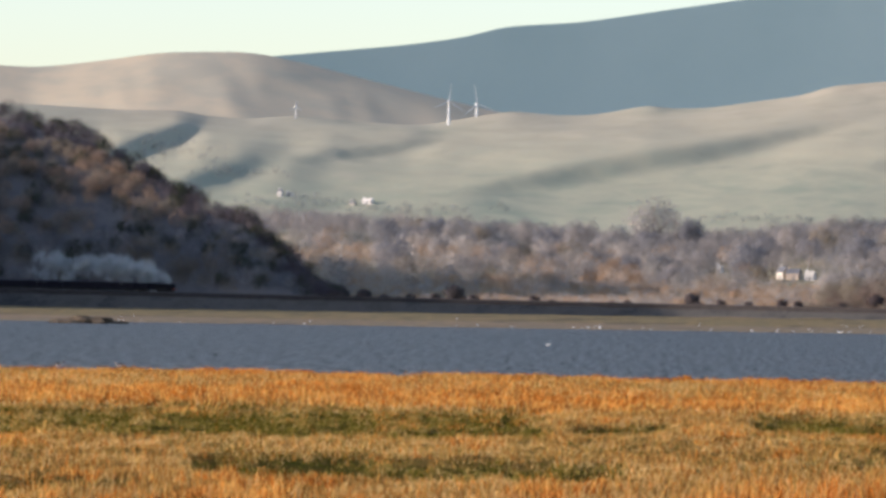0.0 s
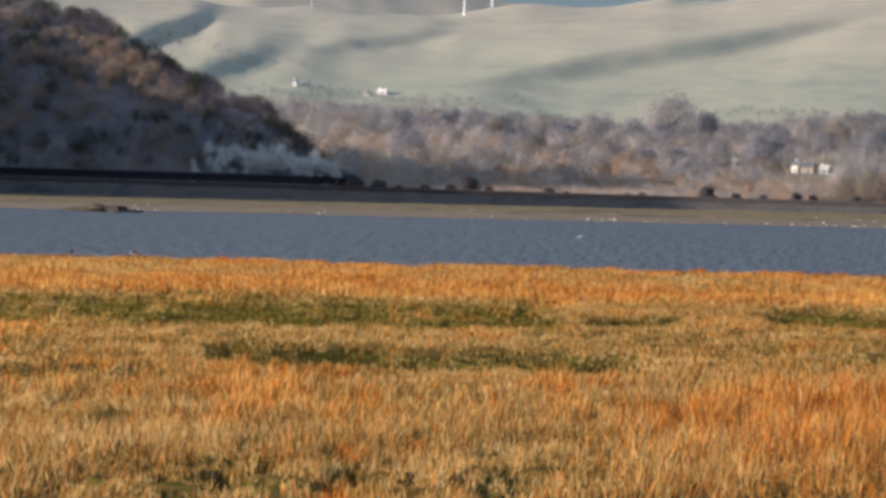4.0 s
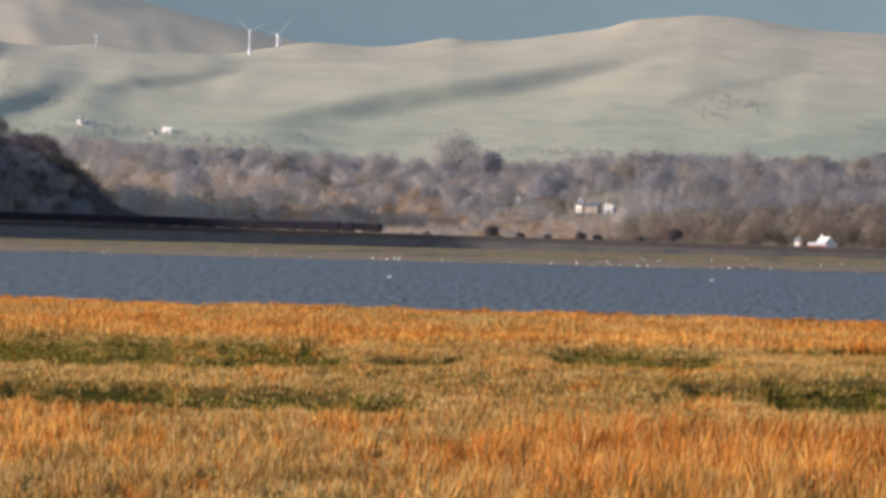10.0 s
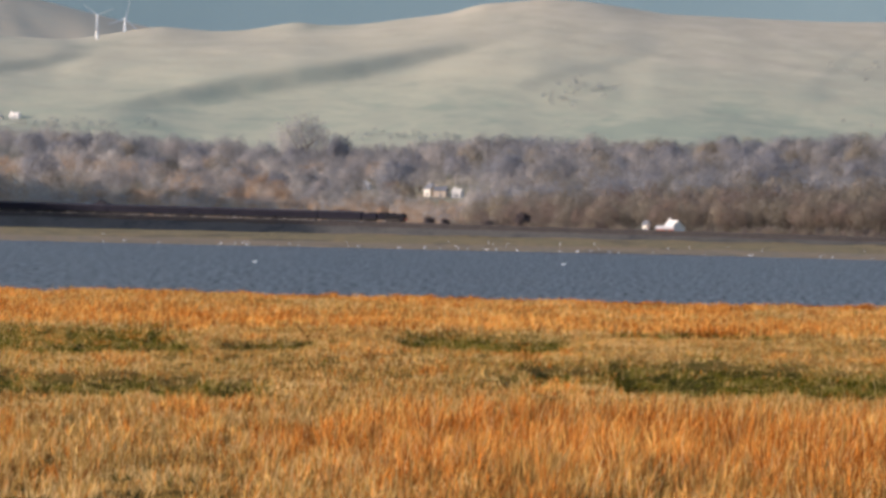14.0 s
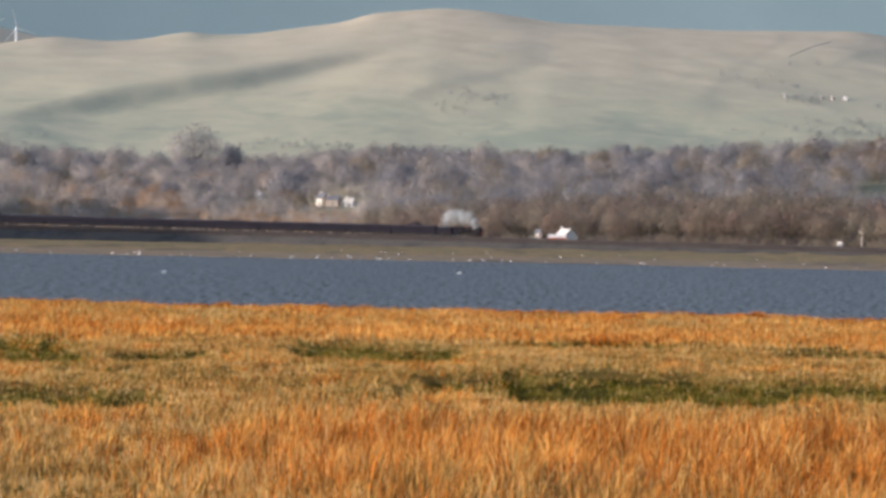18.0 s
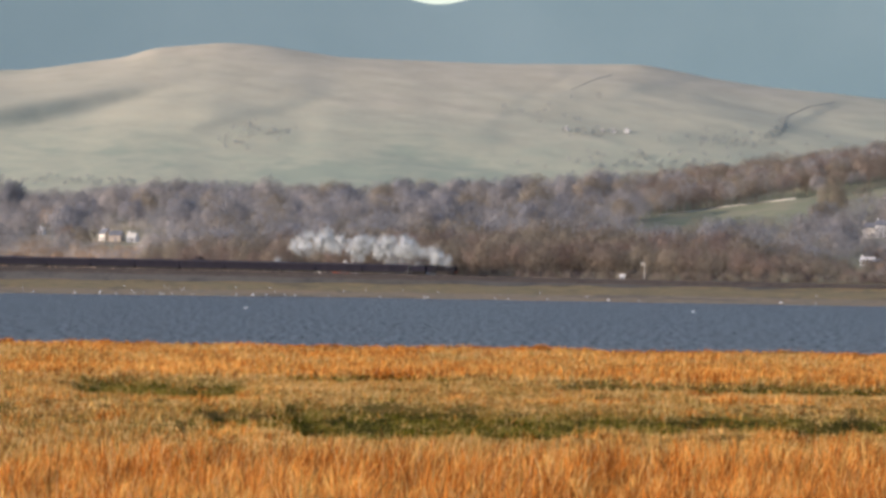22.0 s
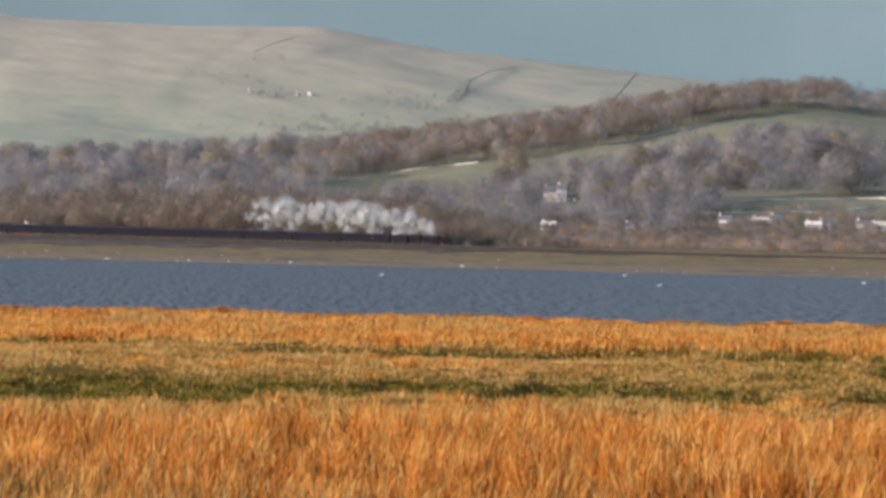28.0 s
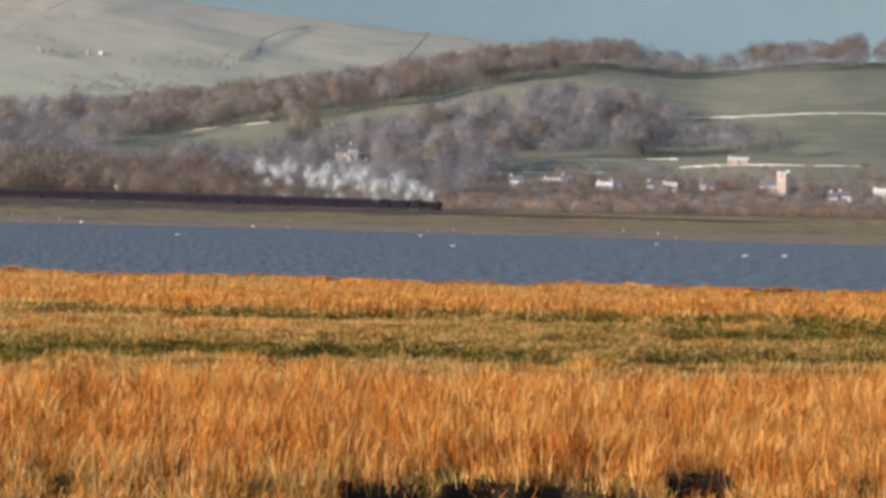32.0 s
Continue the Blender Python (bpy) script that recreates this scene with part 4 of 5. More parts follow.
standing_trees()
for u, r, k, top, wide in ((372, 2960, "round", -160, 1.95), (441, 2950, "dark", -132, 1.75), (1915, 3040, "pine", -196, 1.15), (1358, 3060, "round", -128, 1.0), (1420, 3050, "dark", -124, 0.9), (1480, 3060, "round", -132, 0.9)):
    foot = float(mid_z(np.array([u]), np.array([r]))[0]) - 0.3
    tall = {"round": 17.0, "dark": 12.0, "pine": 13.0}[k]
    plant(k, spot(u, r, foot), wide, 40 * wide, squash=(rise(top, r) - foot) / (tall * wide))
for u, r, s in ((429, 2140, 1.5), (500, 2140, 0.8), (565, 2130, 0.9), (600, 2120, 0.9), (755, 2110, 1.3), (-112, 2160, 1.9), (-90, 2160, 2.0), (-64, 2160, 1.8), (-45, 2160, 2.3), (-135, 2165, 1.6), (-150, 2165, 1.4), (-185, 2165, 2.0), (-8, 2160, 1.5), (15, 2160, 2.0), (36, 2160, 1.5), (-24, 2165, 1.4), (60, 2155, 0.9), (205, 2150, 0.9), (290, 2145, 0.8), (380, 2140, 0.7), (470, 2140, 0.6), (530, 2130, 0.8), (700, 2110, 0.8), (330, 2140, 0.7), (250, 2145, 0.8), (160, 2150, 0.9), (100, 2150, 0.8), (640, 2110, 0.8), (-170, 2170, 1.7)):
    r = float(line_range(u)) + 24
    s *= 0.75 + 0.35 * math.sin(u * 1.7)
    plant("bush", spot(u + 14 * math.sin(u), r, float(ground_z(u, r)) - 0.2), s, 70 * s)


# ---- the train ----
def wheel_bm(r, w=0.14):
    return rod(r, r, (0, -w / 2, 0), (0, w / 2, 0), 18)


def locomotive():
    t = thing("steam_locomotive", "black express steam locomotive with tapered boiler", "locomotive")
    bm = rod(0.84, 0.95, (-0.3, 0, 2.55), (-8.2, 0, 2.5), 24)
    part("boiler", bm, "loco_black", t)
    bm = rod(0.88, 0.88, (1.6, 0, 2.55), (-0.35, 0, 2.55), 24)
    rod(0.62, 0.5, (1.6, 0, 2.55), (1.78, 0, 2.55), 20, bm)
    part("smokebox", bm, "loco_black", t)
    bm = rod(0.36, 0.42, (0.6, 0, 3.35), (0.6, 0, 3.95), 16)
    part("chimney", bm, "loco_black", t)
    bm = bmesh.new()
    bmesh.ops.create_uvsphere(bm, u_segments=14, v_segments=8, radius=0.5, matrix=Matrix.Translation((-3.6, 0, 3.4)) @ Matrix.Diagonal((1.3, 0.9, 0.8, 1)))
    part("steam_dome", bm, "loco_black", t)
    bm = box(2.3, 2.3, 2.3, (-7.4, 0, 1.5), 0.12)
    part("firebox", bm, "loco_black", t)
    bm = box(2.1, 2.6, 2.0, (-9.4, 0, 1.4), 0.05)
    box(2.5, 2.65, 0.35, (-9.5, 0, 3.4), 0.14, bm)
    cab = part("cab", bm, "maroon", t)
    for y in (-1.31, 1.31):
        part("cab_window", box(0.7, 0.04, 0.6, (-9.2, y, 2.5), 0.01), "coach_glass", cab)
    part("running_plate", box(12.3, 2.6, 0.14, (-4.4, 0, 1.32), 0.03), "loco_black", t)
    part("frame", box(11.8, 1.1, 0.7, (-4.3, 0, 0.62), 0.05), "under", t)
    part("buffer_beam", box(0.2, 2.5, 0.5, (1.85, 0, 0.95), 0.03), "red_tile", t)
    for y in (-0.85, 0.85):
        part("buffer", rod(0.14, 0.23, (1.95, y, 1.1), (2.4, y, 1.1), 10), "steel", t)
        part("cylinder", rod(0.42, 0.42, (1.1, y * 1.3, 0.85), (-0.2, y * 1.3, 0.85), 12), "loco_black", t)
        part("smoke_deflector", box(2.0, 0.06, 1.6, (0.5, y * 1.38, 1.45), 0.02), "loco_black", t)
        for x in (-2.0, -4.1, -6.2):
            part("driving_wheel", wheel_bm(0.95), "under", t, place=pose(x, y * 0.88, 0.95))
        for x in (1.0, -0.6):
            part("bogie_wheel", wheel_bm(0.48), "under", t, place=pose(x, y * 0.88, 0.48))
        part("coupling_rod", box(4.6, 0.07, 0.14, (-4.1, y * 1.05, 0.8), 0.02), "steel", t)
    return t


def tender():
    t = thing("tender", "maroon six-wheeled coal tender", "tender")
    bm = box(6.6, 2.6, 2.1, (-3.6, 0, 1.3), 0.08)
    part("tank", bm, "maroon", t)
    bm = bmesh.new()
    bmesh.ops.create_icosphere(bm, subdivisions=3, radius=1.0, matrix=Matrix.Translation((-2.9, 0, 3.2)) @ Matrix.Diagonal((2.3, 1.05, 0.6, 1)))
    for v in bm.verts:
        v.co += Vector((noise.noise(v.co * 3), noise.noise(v.co * 3 + Vector((9, 0, 0))), noise.noise(v.co * 3 + Vector((0, 9, 0))))) * 0.14
    part("coal", bm, "under", t)
    part("frame", box(6.8, 2.3, 0.5, (-3.6, 0, 0.8), 0.04), "under", t)
    for y in (-0.75, 0.75):
        for x in (-1.5, -3.6, -5.7):
            part("wheel", wheel_bm(0.6), "under", t, place=pose(x, y, 0.6))
    return t


def coach():
    t = thing("railway_coach", "dark maroon passenger coach with grey roof", "coach", "coaches of the train")
    body = part("body", box(19.8, 2.7, 2.35, (-10.0, 0, 1.05), 0.08), "maroon", t)
    bm = bmesh.new()
    ring = [(1.33 * math.cos(a), 0.55 * math.sin(a)) for a in np.linspace(0, math.pi, 13)]
    for x in (-0.08, -19.92):
        for y, z in ring:
            bm.verts.new((x, y, 3.38 + z))
    vs = list(bm.verts)
    k = len(ring)
    for j in range(k - 1):
        bm.faces.new((vs[j], vs[j + 1], vs[k + j + 1], vs[k + j]))
    bm.faces.new(vs[:k])
    bm.faces.new(vs[k:][::-1])
    bm.faces.new((vs[0], vs[k], vs[2 * k - 1], vs[k - 1]))
    part("roof", bm, "coach_roof", t)
    for j in range(8):
        for y in (-1.355, 1.355):
            part("window", box(1.35, 0.03, 0.8, (-2.2 - 2.2 * j, y, 2.2), 0.008), "coach_glass", body)
    part("underframe", box(19.4, 2.2, 0.78, (-9.9, 0, 0.3), 0.04), "under", t)
    part("battery_box", box(8.2, 2.3, 0.62, (-9.9, 0, 0.16), 0.05), "under", t)
    for x in (-3.2, -16.6):
        bogie = part("bogie", box(3.4, 2.1, 0.4, (x, 0, 0.42), 0.05), "under", t)
        for dx in (-1.25, 1.25):
            for y in (-0.75, 0.75):
                part("wheel", wheel_bm(0.46), "under", bogie, place=pose(x + dx, y, 0.46))
    part("corridor_connection", box(0.85, 2.3, 2.6, (-19.85, 0, 1.05), 0.05), "under", t)
    return t


FRONT = [(0.0, -476), (6.0, -37), (9.0, 173), (13.0, 482), (19.0, 970), (23.0, 1311), (28.0, 1761), (32.0, 2136)]
LOCO = locomotive()
TENDER = tender()
TRAIN = [(LOCO, 0.0), (TENDER, 10.9)]
first = coach()
for k in range(11):
    TRAIN.append((first if k == 0 else copy_thing(first, Matrix()), 18.2 + 20.1 * k))
HEADING = math.degrees(math.atan2(LINE_T.y, LINE_T.x))


def train_pose(s):
    return Matrix.Translation(on_line(s)) @ pose(0, 0, 0, 0, 0, HEADING) @ pose(0, 0, 0, 0, math.degrees(math.atan(0.00732)), 0)


def front_at(t):
    """Where the buffers are along the line at t seconds."""
    fit = np.polyfit([a for a, _ in FRONT], [along(u) for _, u in FRONT], 2)
    return float(np.polyval(fit, t))


# ---- steam: puffs that leave the chimney, trail over the coaches and thin out ----
def puff_mesh(rng):
    """One puff: a soft swarm of tiny droplet flakes round a few centres."""
    count = 800
    cores = rng.normal(size=(6, 3)) * np.array([0.55, 0.4, 0.42])
    pick = rng.integers(0, 6, count)
    mid = cores[pick] + rng.normal(size=(count, 3)) * rng.uniform(0.24, 0.62, 6)[pick][:, None]
    a, c = rng.normal(size=(count, 3)), rng.normal(size=(count, 3))
    size = rng.uniform(0.07, 0.15, count)[:, None]
    a, c = a / np.linalg.norm(a, axis=1)[:, None] * size, c / np.linalg.norm(c, axis=1)[:, None] * size
    points = np.stack([mid - a - c, mid + a - c, mid + c * 1.3], 1).reshape(-1, 3)
    out = mid - cores[pick] + 0.5 * mid + 0.1 * rng.normal(size=(count, 3))
    out /= np.linalg.norm(out, axis=1)[:, None]
    face = np.cross(2 * a, a + 2.3 * c)
    turned = (face * out).sum(1) < 0
    points = points.reshape(-1, 3, 3)
    points[turned] = points[turned][:, ::-1]
    points = points.reshape(-1, 3)
    return soup_mesh("puff", points, np.arange(count * 3).reshape(-1, 3), ["steam"], None, np.repeat(out, 3, axis=0))


STEAM = thing("steam_plume", "white exhaust steam trailing over the train", "steam")
PUFFS = []
prng = np.random.default_rng(77)
shapes = [puff_mesh(prng) for k in range(8)]
for k in range(230):
    ob = new("puff", shapes[k % 8])
    ob.parent = STEAM
    tagged(ob, kind="stuff")
    PUFFS.append((ob, prng.uniform(0, 1), prng.uniform(0.3, 1.0), prng.uniform(0.7, 2.5), prng.uniform(-1, 1), prng.uniform(0, 360)))


def steam_rows(phase, life, size, side, spin):
    """One puff's way in the plume's space: out of the chimney, back and up, then down behind the coaches.
    Small puffs leave the chimney; the large ones swell up further back."""
    period, rows = 5.6, []
    t = -period * phase
    hidden = (-34.0, 4.2, -2.6)
    first = min(0.5, max(0.0, (size - 1.5) * 0.34))
    rows.append((-0.001, hidden))
    while t < 32.0:
        on = t + 5.2 * life < 7.6 or t > 17.2
        if on:
            span, length = 5.2 * life, 86 * life

            def way(f):
                lift = 4.2 + 0.5 * size + 8.2 * f ** 0.75 + side * 3.4 * f
                return (-0.6 - length * f, side * (0.3 + 2.6 * f), lift)
            rows.append((t + span * first - 0.35, (way(first)[0] - 2.0, 4.0, -2.0)))
            for f in (first + 0.03, 0.3, 0.6, 0.85):
                if f > first:
                    rows.append((t + span * f, way(f)))
            rows.append((t + span + 0.1, (-1.0 - length, 4.2, -2.0)))
            rows.append((t + span + 0.3, (-length * 0.7, 4.2, -2.6)))
        else:
            rows.append((t, hidden))
        t += period
    return rows


def motions():
    times = [0, 2, 4, 6, 8, 10, 12, 14, 16, 18, 20, 22, 24, 26, 28, 30, 32]
    for ob, back in TRAIN:
        walk(ob, [(t, train_pose(front_at(t) - 2.4 - back)) for t in times])
    walk(STEAM, [(t, train_pose(front_at(t) - 2.4 + 0.6)) for t in times])
    for ob, phase, life, size, side, spin in PUFFS:
        raw = steam_rows(phase, life, size, side, spin)
        rows, last = [], -9.0
        for i, (t, p) in enumerate(raw):
            nxt = raw[i + 1] if i + 1 < len(raw) else None
            if t < 0 and nxt and nxt[0] > 0:
                f = (0 - t) / (nxt[0] - t)
                p, t = tuple(a + (b - a) * f for a, b in zip(p, nxt[1])), 0.0
            if t < 0 or t > 32.2 or t < last + 0.05:
                continue
            rows.append((t, pose(*p, 0, 0, spin)))
            last = t
        if rows[0][0] > 0:
            rows.insert(0, (0.0, rows[0][1]))
        if rows[-1][0] < 32.0:
            rows.append((32.2, rows[-1][1]))
        ob.scale = (size * 0.85, size * 0.85, size * 1.12)
        walk(ob, rows)
    for ob, u, du, r, z in SWIM:
        walk(ob, [(t, Matrix.Translation(spot(u + du * t, r, z)) @ pose(0, 0, 0, 0, 0, 10)) for t in (0, 16, 32)])
    for hub, start, speed in HUBS:
        walk(hub, [(t / 4, hub.matrix_basis @ pose(0, 0, 0, 0, start + speed * t / 4, 0)) for t in range(0, 129)])


# ---- wind turbines ----
HUBS = []


def turbine(u, r, z, mast, blade, start, speed, yaw):
    slim = min(1.0, blade / 14.0)
    t = thing("wind_turbine", "white three-bladed wind turbine on the fell", "wind turbine", "wind turbines on the fell", Matrix.Translation(spot(u, r, z)) @ pose(0, 0, 0, 0, 0, yaw))
    part("tower", rod(1.2 * slim, 0.7 * slim, (0, 0, -2), (0, 0, mast), 16), "white_steel", t)
    part("nacelle", box(1.6, 4.0, 1.6, (0, 0.6, mast - 0.4), 0.3), "white_steel", t)
    hub = part("rotor", rod(0.8, 0.3, (0, 0, 0), (0, -1.2, 0), 12), "white_steel", t, place=pose(0, -1.5, mast + 0.4))
    for k in range(3):
        bm = bmesh.new()
        a = radians(120 * k)
        tip = Vector((math.sin(a), 0, math.cos(a)))
        edge = Vector((math.cos(a), 0, -math.sin(a)))
        for y in (-0.5, -0.75):
            for d, w in ((0.5, 0.3), (blade * 0.25, 0.5), (blade, 0.14)):
                for sgn in (-1, 1):
                    bm.verts.new(tip * d + edge * w * sgn + Vector((0, y, 0)))
        v = list(bm.verts)
        for o in (0, 6):
            q = [(0, 1, 3, 2), (2, 3, 5, 4)]
            for f in q:
                bm.faces.new([v[o + i] for i in (f if o == 0 else f[::-1])])
        for i, j in ((0, 2), (2, 4), (4, 5), (5, 3), (3, 1), (1, 0)):
            bm.faces.new((v[i], v[j], v[6 + j], v[6 + i]))
        bmesh.ops.recalc_face_normals(bm, faces=bm.faces)
        part("blade", bm, "white_steel", hub)
    HUBS.append((hub, start, speed))


turbine(8, 4110, rise(-292, 4110), 18.5, 14.0, 5, 150, 18)
turbine(57, 4230, rise(-302, 4230), 12.0, 16.5, 350, -7, 25)
turbine(-263, 4130, rise(-300, 4130), 8.0, 5.0, 0, 90, 20)


# ---- buildings ----
def house(u, place, wide, deep, eaves, ridge, wall, roof, turn, label, storeys=2, bays=3, chimneys=1, name="house", category="house"):
    t = thing(name, label, category, "", Matrix.Translation(place) @ pose(0, 0, 0, 0, 0, turn - math.degrees(bearing(u))))
    bm = bmesh.new()
    vs = [bm.verts.new(p) for p in ((-wide / 2, -deep / 2, -1.5), (wide / 2, -deep / 2, -1.5), (wide / 2, deep / 2, -1.5), (-wide / 2, deep / 2, -1.5),
                                    (-wide / 2, -deep / 2, eaves), (wide / 2, -deep / 2, eaves), (wide / 2, deep / 2, eaves), (-wide / 2, deep / 2, eaves), (-wide / 2, 0, ridge), (wide / 2, 0, ridge))]
    for f in ((0, 1, 5, 4), (2, 3, 7, 6), (1, 2, 6, 9, 5), (3, 0, 4, 8, 7), (3, 2, 1, 0), (4, 5, 9, 8), (6, 7, 8, 9)):
        bm.faces.new([vs[i] for i in f])
    body = part("wall", bm, wall, t)
    bm = bmesh.new()
    for sgn in (-1, 1):
        o = 0.35
        slope = (ridge - eaves) / (deep / 2)
        pts = [(-wide / 2 - o, sgn * (deep / 2 + o), eaves - o * slope), (wide / 2 + o, sgn * (deep / 2 + o), eaves - o * slope), (wide / 2 + o, 0, ridge), (-wide / 2 - o, 0, ridge)]
        lo, hi = [bm.verts.new((x, y, z + 0.04)) for x, y, z in pts], [bm.verts.new((x, y, z + 0.22)) for x, y, z in pts]
        bm.faces.new(lo), bm.faces.new(hi)
        for i in range(4):
            bm.faces.new((lo[i], lo[(i + 1) % 4], hi[(i + 1) % 4], hi[i]))
    bmesh.ops.recalc_face_normals(bm, faces=bm.faces)
    part("roof", bm, roof, t)
    for c in range(chimneys):
        x = (-1 if c == 0 else 1) * (wide / 2 - 0.6)
        part("chimney", box(0.8, 0.7, 1.6, (x, 0, ridge - 0.4), 0.05), wall, t)
    for st in range(storeys):
        for b in range(bays):
            x = -wide / 2 + wide * (b + 0.5) / bays
            z = 0.9 + 2.6 * st
            if z + 1.3 < eaves + 0.2:
                w = part("window", box(0.8, 0.08, 1.05, (x, -deep / 2 - 0.02, z), 0.01), "window_dark", body)
                part("sill", box(0.95, 0.14, 0.08, (x, -deep / 2 - 0.05, z - 0.1), 0.01), wall, w)
    part("door", box(0.95, 0.1, 2.05, (wide * 0.08, -deep / 2 - 0.03, 0.0), 0.01), "slate", body)
    return t


def on_mid(u, v):
    return seat(u, v, mid_z, 2245, 3100)


def on_fell(u, v):
    return seat(u, v, fell_z, 3385, 4150)


def village():
    W, S, G = "whitewash", "slate", "render_grey"
    def at(u, v):
        return on_mid(u, v) if v > -90 else on_fell(u, v)
    for u, v, wide, deep, eaves, ridge, wall, roof, turn, label, st, bays in (
        (-133, -149, 9, 5, 3.2, 5.0, W, W, -30, "white farmhouse on the lower fell", 1, 3),
        (-288, -160, 4, 4, 4.4, 6.2, W, S, -35, "tall white farmhouse with slate roof", 2, 2),
        (-272, -160, 5, 4, 2.4, 3.6, W, G, -25, "low white farm building", 1, 2),
        (-160, -146, 5, 4, 2.6, 4.0, G, S, -30, "small grey barn on the lower fell", 1, 1),
        (491, -36, 4.2, 3.5, 3.6, 4.8, W, W, -40, "small white cottage at the wood's foot", 1, 1),
        (604, -26, 6, 7, 5.0, 8.4, "limestone", S, -50, "grey rendered villa with steep gables", 2, 2),
        (622, -26, 8, 6, 4.0, 6.8, "pink_stone", S, -20, "grey rendered house with chimneys", 2, 3),
        (651, -24, 6, 5, 4.0, 6.2, W, G, -25, "white annexe with pale roof", 1, 2),
        (1523, -229, 4.4, 3.6, 2.6, 4.0, W, W, -30, "white farmhouse high on the fell", 1, 2),
        (1500, -229, 4.2, 3.6, 2.2, 3.4, G, S, -30, "grey stone barn on the fell", 1, 2),
        (1480, -230, 3, 3, 2.2, 3.2, G, S, -30, "small grey fell barn", 1, 1),
        (1416, -232, 3.4, 3, 2.6, 3.8, W, S, -30, "white cottage on the fell", 1, 1),
        (1956, -50, 10, 8, 6.0, 9.0, "limestone", S, -25, "pink stone house on the wooded slope", 2, 2),
        (1973, -50, 6, 7, 8.0, 11.0, W, S, -30, "tall white house on the wooded slope", 2, 2),
        (1990, -50, 4, 4, 3.0, 4.4, W, S, -20, "small white outbuilding by the wood", 1, 1),
        (1950, 0, 8, 5, 3.0, 4.8, W, W, -25, "white cottage row by the trees", 1, 2),
        (1966, 2, 6, 5, 2.8, 4.4, W, S, -25, "white cottage beside the row", 1, 2),
        (2093, 2, 5, 5, 3.6, 5.6, W, S, -35, "white cottage near the shore", 1, 1),
        (2262, -10, 8, 6, 4.6, 7.0, W, S, -30, "white village house with slate roof", 2, 2),
        (2330, -14, 13, 5, 3.4, 5.0, "pink_stone", "render_grey", -15, "long pink stone terrace", 2, 5),
        (2352, -14, 7, 6, 4.2, 6.6, G, S, -20, "grey stone house in the village", 2, 2),
        (2418, -9, 9, 5, 2.8, 4.6, W, W, -20, "white bungalow with pale roof", 1, 3),
        (2438, -9, 7, 6, 3.6, 5.8, G, S, -15, "grey village house beside a bungalow", 1, 2),
        (2510, -13, 11, 5, 2.8, 4.4, W, S, -20, "long white village house", 1, 4),
        (2533, -10, 8, 6, 3.2, 5.2, W, G, -20, "white village house with grey roof", 1, 3),
        (2653, -58, 12, 6, 3.0, 5.0, "pink_stone", G, -20, "pale limestone barn above the village", 1, 3),
        (2823, 8, 5, 6, 4.4, 7.0, W, S, -40, "white gabled cottage near the shore", 1, 1),
        (2842, 4, 7, 6, 4.0, 6.4, W, S, -20, "white cottage with slate roof", 1, 2),
        (2905, -4, 8, 6, 4.0, 6.0, W, W, -20, "white village house at the bay's end", 1, 3),
        (2600, -14, 9, 6, 3.4, 5.2, G, S, -20, "grey stone village house", 1, 3)):
        small = 0.78 if v < -200 else 1.0
        house(u, at(u, v), wide * 0.82 * small, deep * 0.82 * small, eaves * 0.78 * small, ridge * 0.78 * small, wall, roof, turn * (0.35 if u > 1900 else 1.0), label, st, bays)
    # low walls trace dark lines on the fell: gully, fence, wall and streak
    for pts in (((1790, -226), (1806, -262), (1843, -279), (1893, -288)), ((2058, -230), (2082, -258), (2103, -284)), ((1422, -304), (1462, -322), (1502, -333)), ((883, -217), (915, -226), (943, -232))):
        ps = []
        for (u0, v0), (u1, v1) in zip(pts, pts[1:]):
            for k in range(8):
                ps.append(on_fell(u0 + (u1 - u0) * k / 8, v0 + (v1 - v0) * k / 8))
        wall_run("dry_stone_wall", "low dark wall tracing a line on the open fell", ps, 0.7, 0.24, "fell_wall")
    rng = np.random.default_rng(61)
    places = []
    # copses and hedges; groups at -470 and -380 darken slopes lying in shade
    for u, v, n, du, dv in ((1723, -216, 46, 110, 14), (1800, -240, 14, 20, 26), (840, -205, 26, 44, 30), (890, -219, 6, 40, 4), (1390, -262, 12, 60, 24), (1455, -228, 14, 60, 8), (-470, -232, 50, 120, 26), (-380, -200, 30, 140, 12), (1600, -168, 60, 200, 8), (1560, -186, 24, 160, 8), (1470, -224, 8, 40, 3), (-250, -146, 40, 120, 10), (-60, -138, 40, 160, 8), (560, -128, 30, 120, 8)):
        for k in range(n):
            p = on_fell(u + rng.normal() * du * 0.5, v + rng.normal() * dv * 0.5)
            places.append((p.x, p.y, p.z - 0.3, rng.uniform(0.2, 0.42)))
    wood("fell_copses", "small copses and hedges on the fell, haze and hollow shade in their grey", places, FAR_CROWNS, ["hazy_shrub"], 9)
    # the crossing keeper's house close behind the line
    r = float(line_range(1030)) + 26
    house(1034, spot(1034, r, float(ground_z(1034, r))), 7.6, 5.6, 2.5, 5.2, W, W, -62, "white gabled lineside house", 1, 2)
    house(1022, spot(1020, r - 3, float(ground_z(1020, r - 3))), 7.0, 3.2, 2.0, 2.9, "red_tile", W, -10, "low lean-to with red wall and pale roof", 1, 1, 0, "outbuilding", "outbuilding")
    house(986, spot(986, r, float(ground_z(986, r))), 2.2, 2.0, 3.6, 4.8, "limestone", S, -40, "small pale stone lineside hut", 1, 1, 0, "hut", "hut")
    r = float(line_range(1518)) + 6
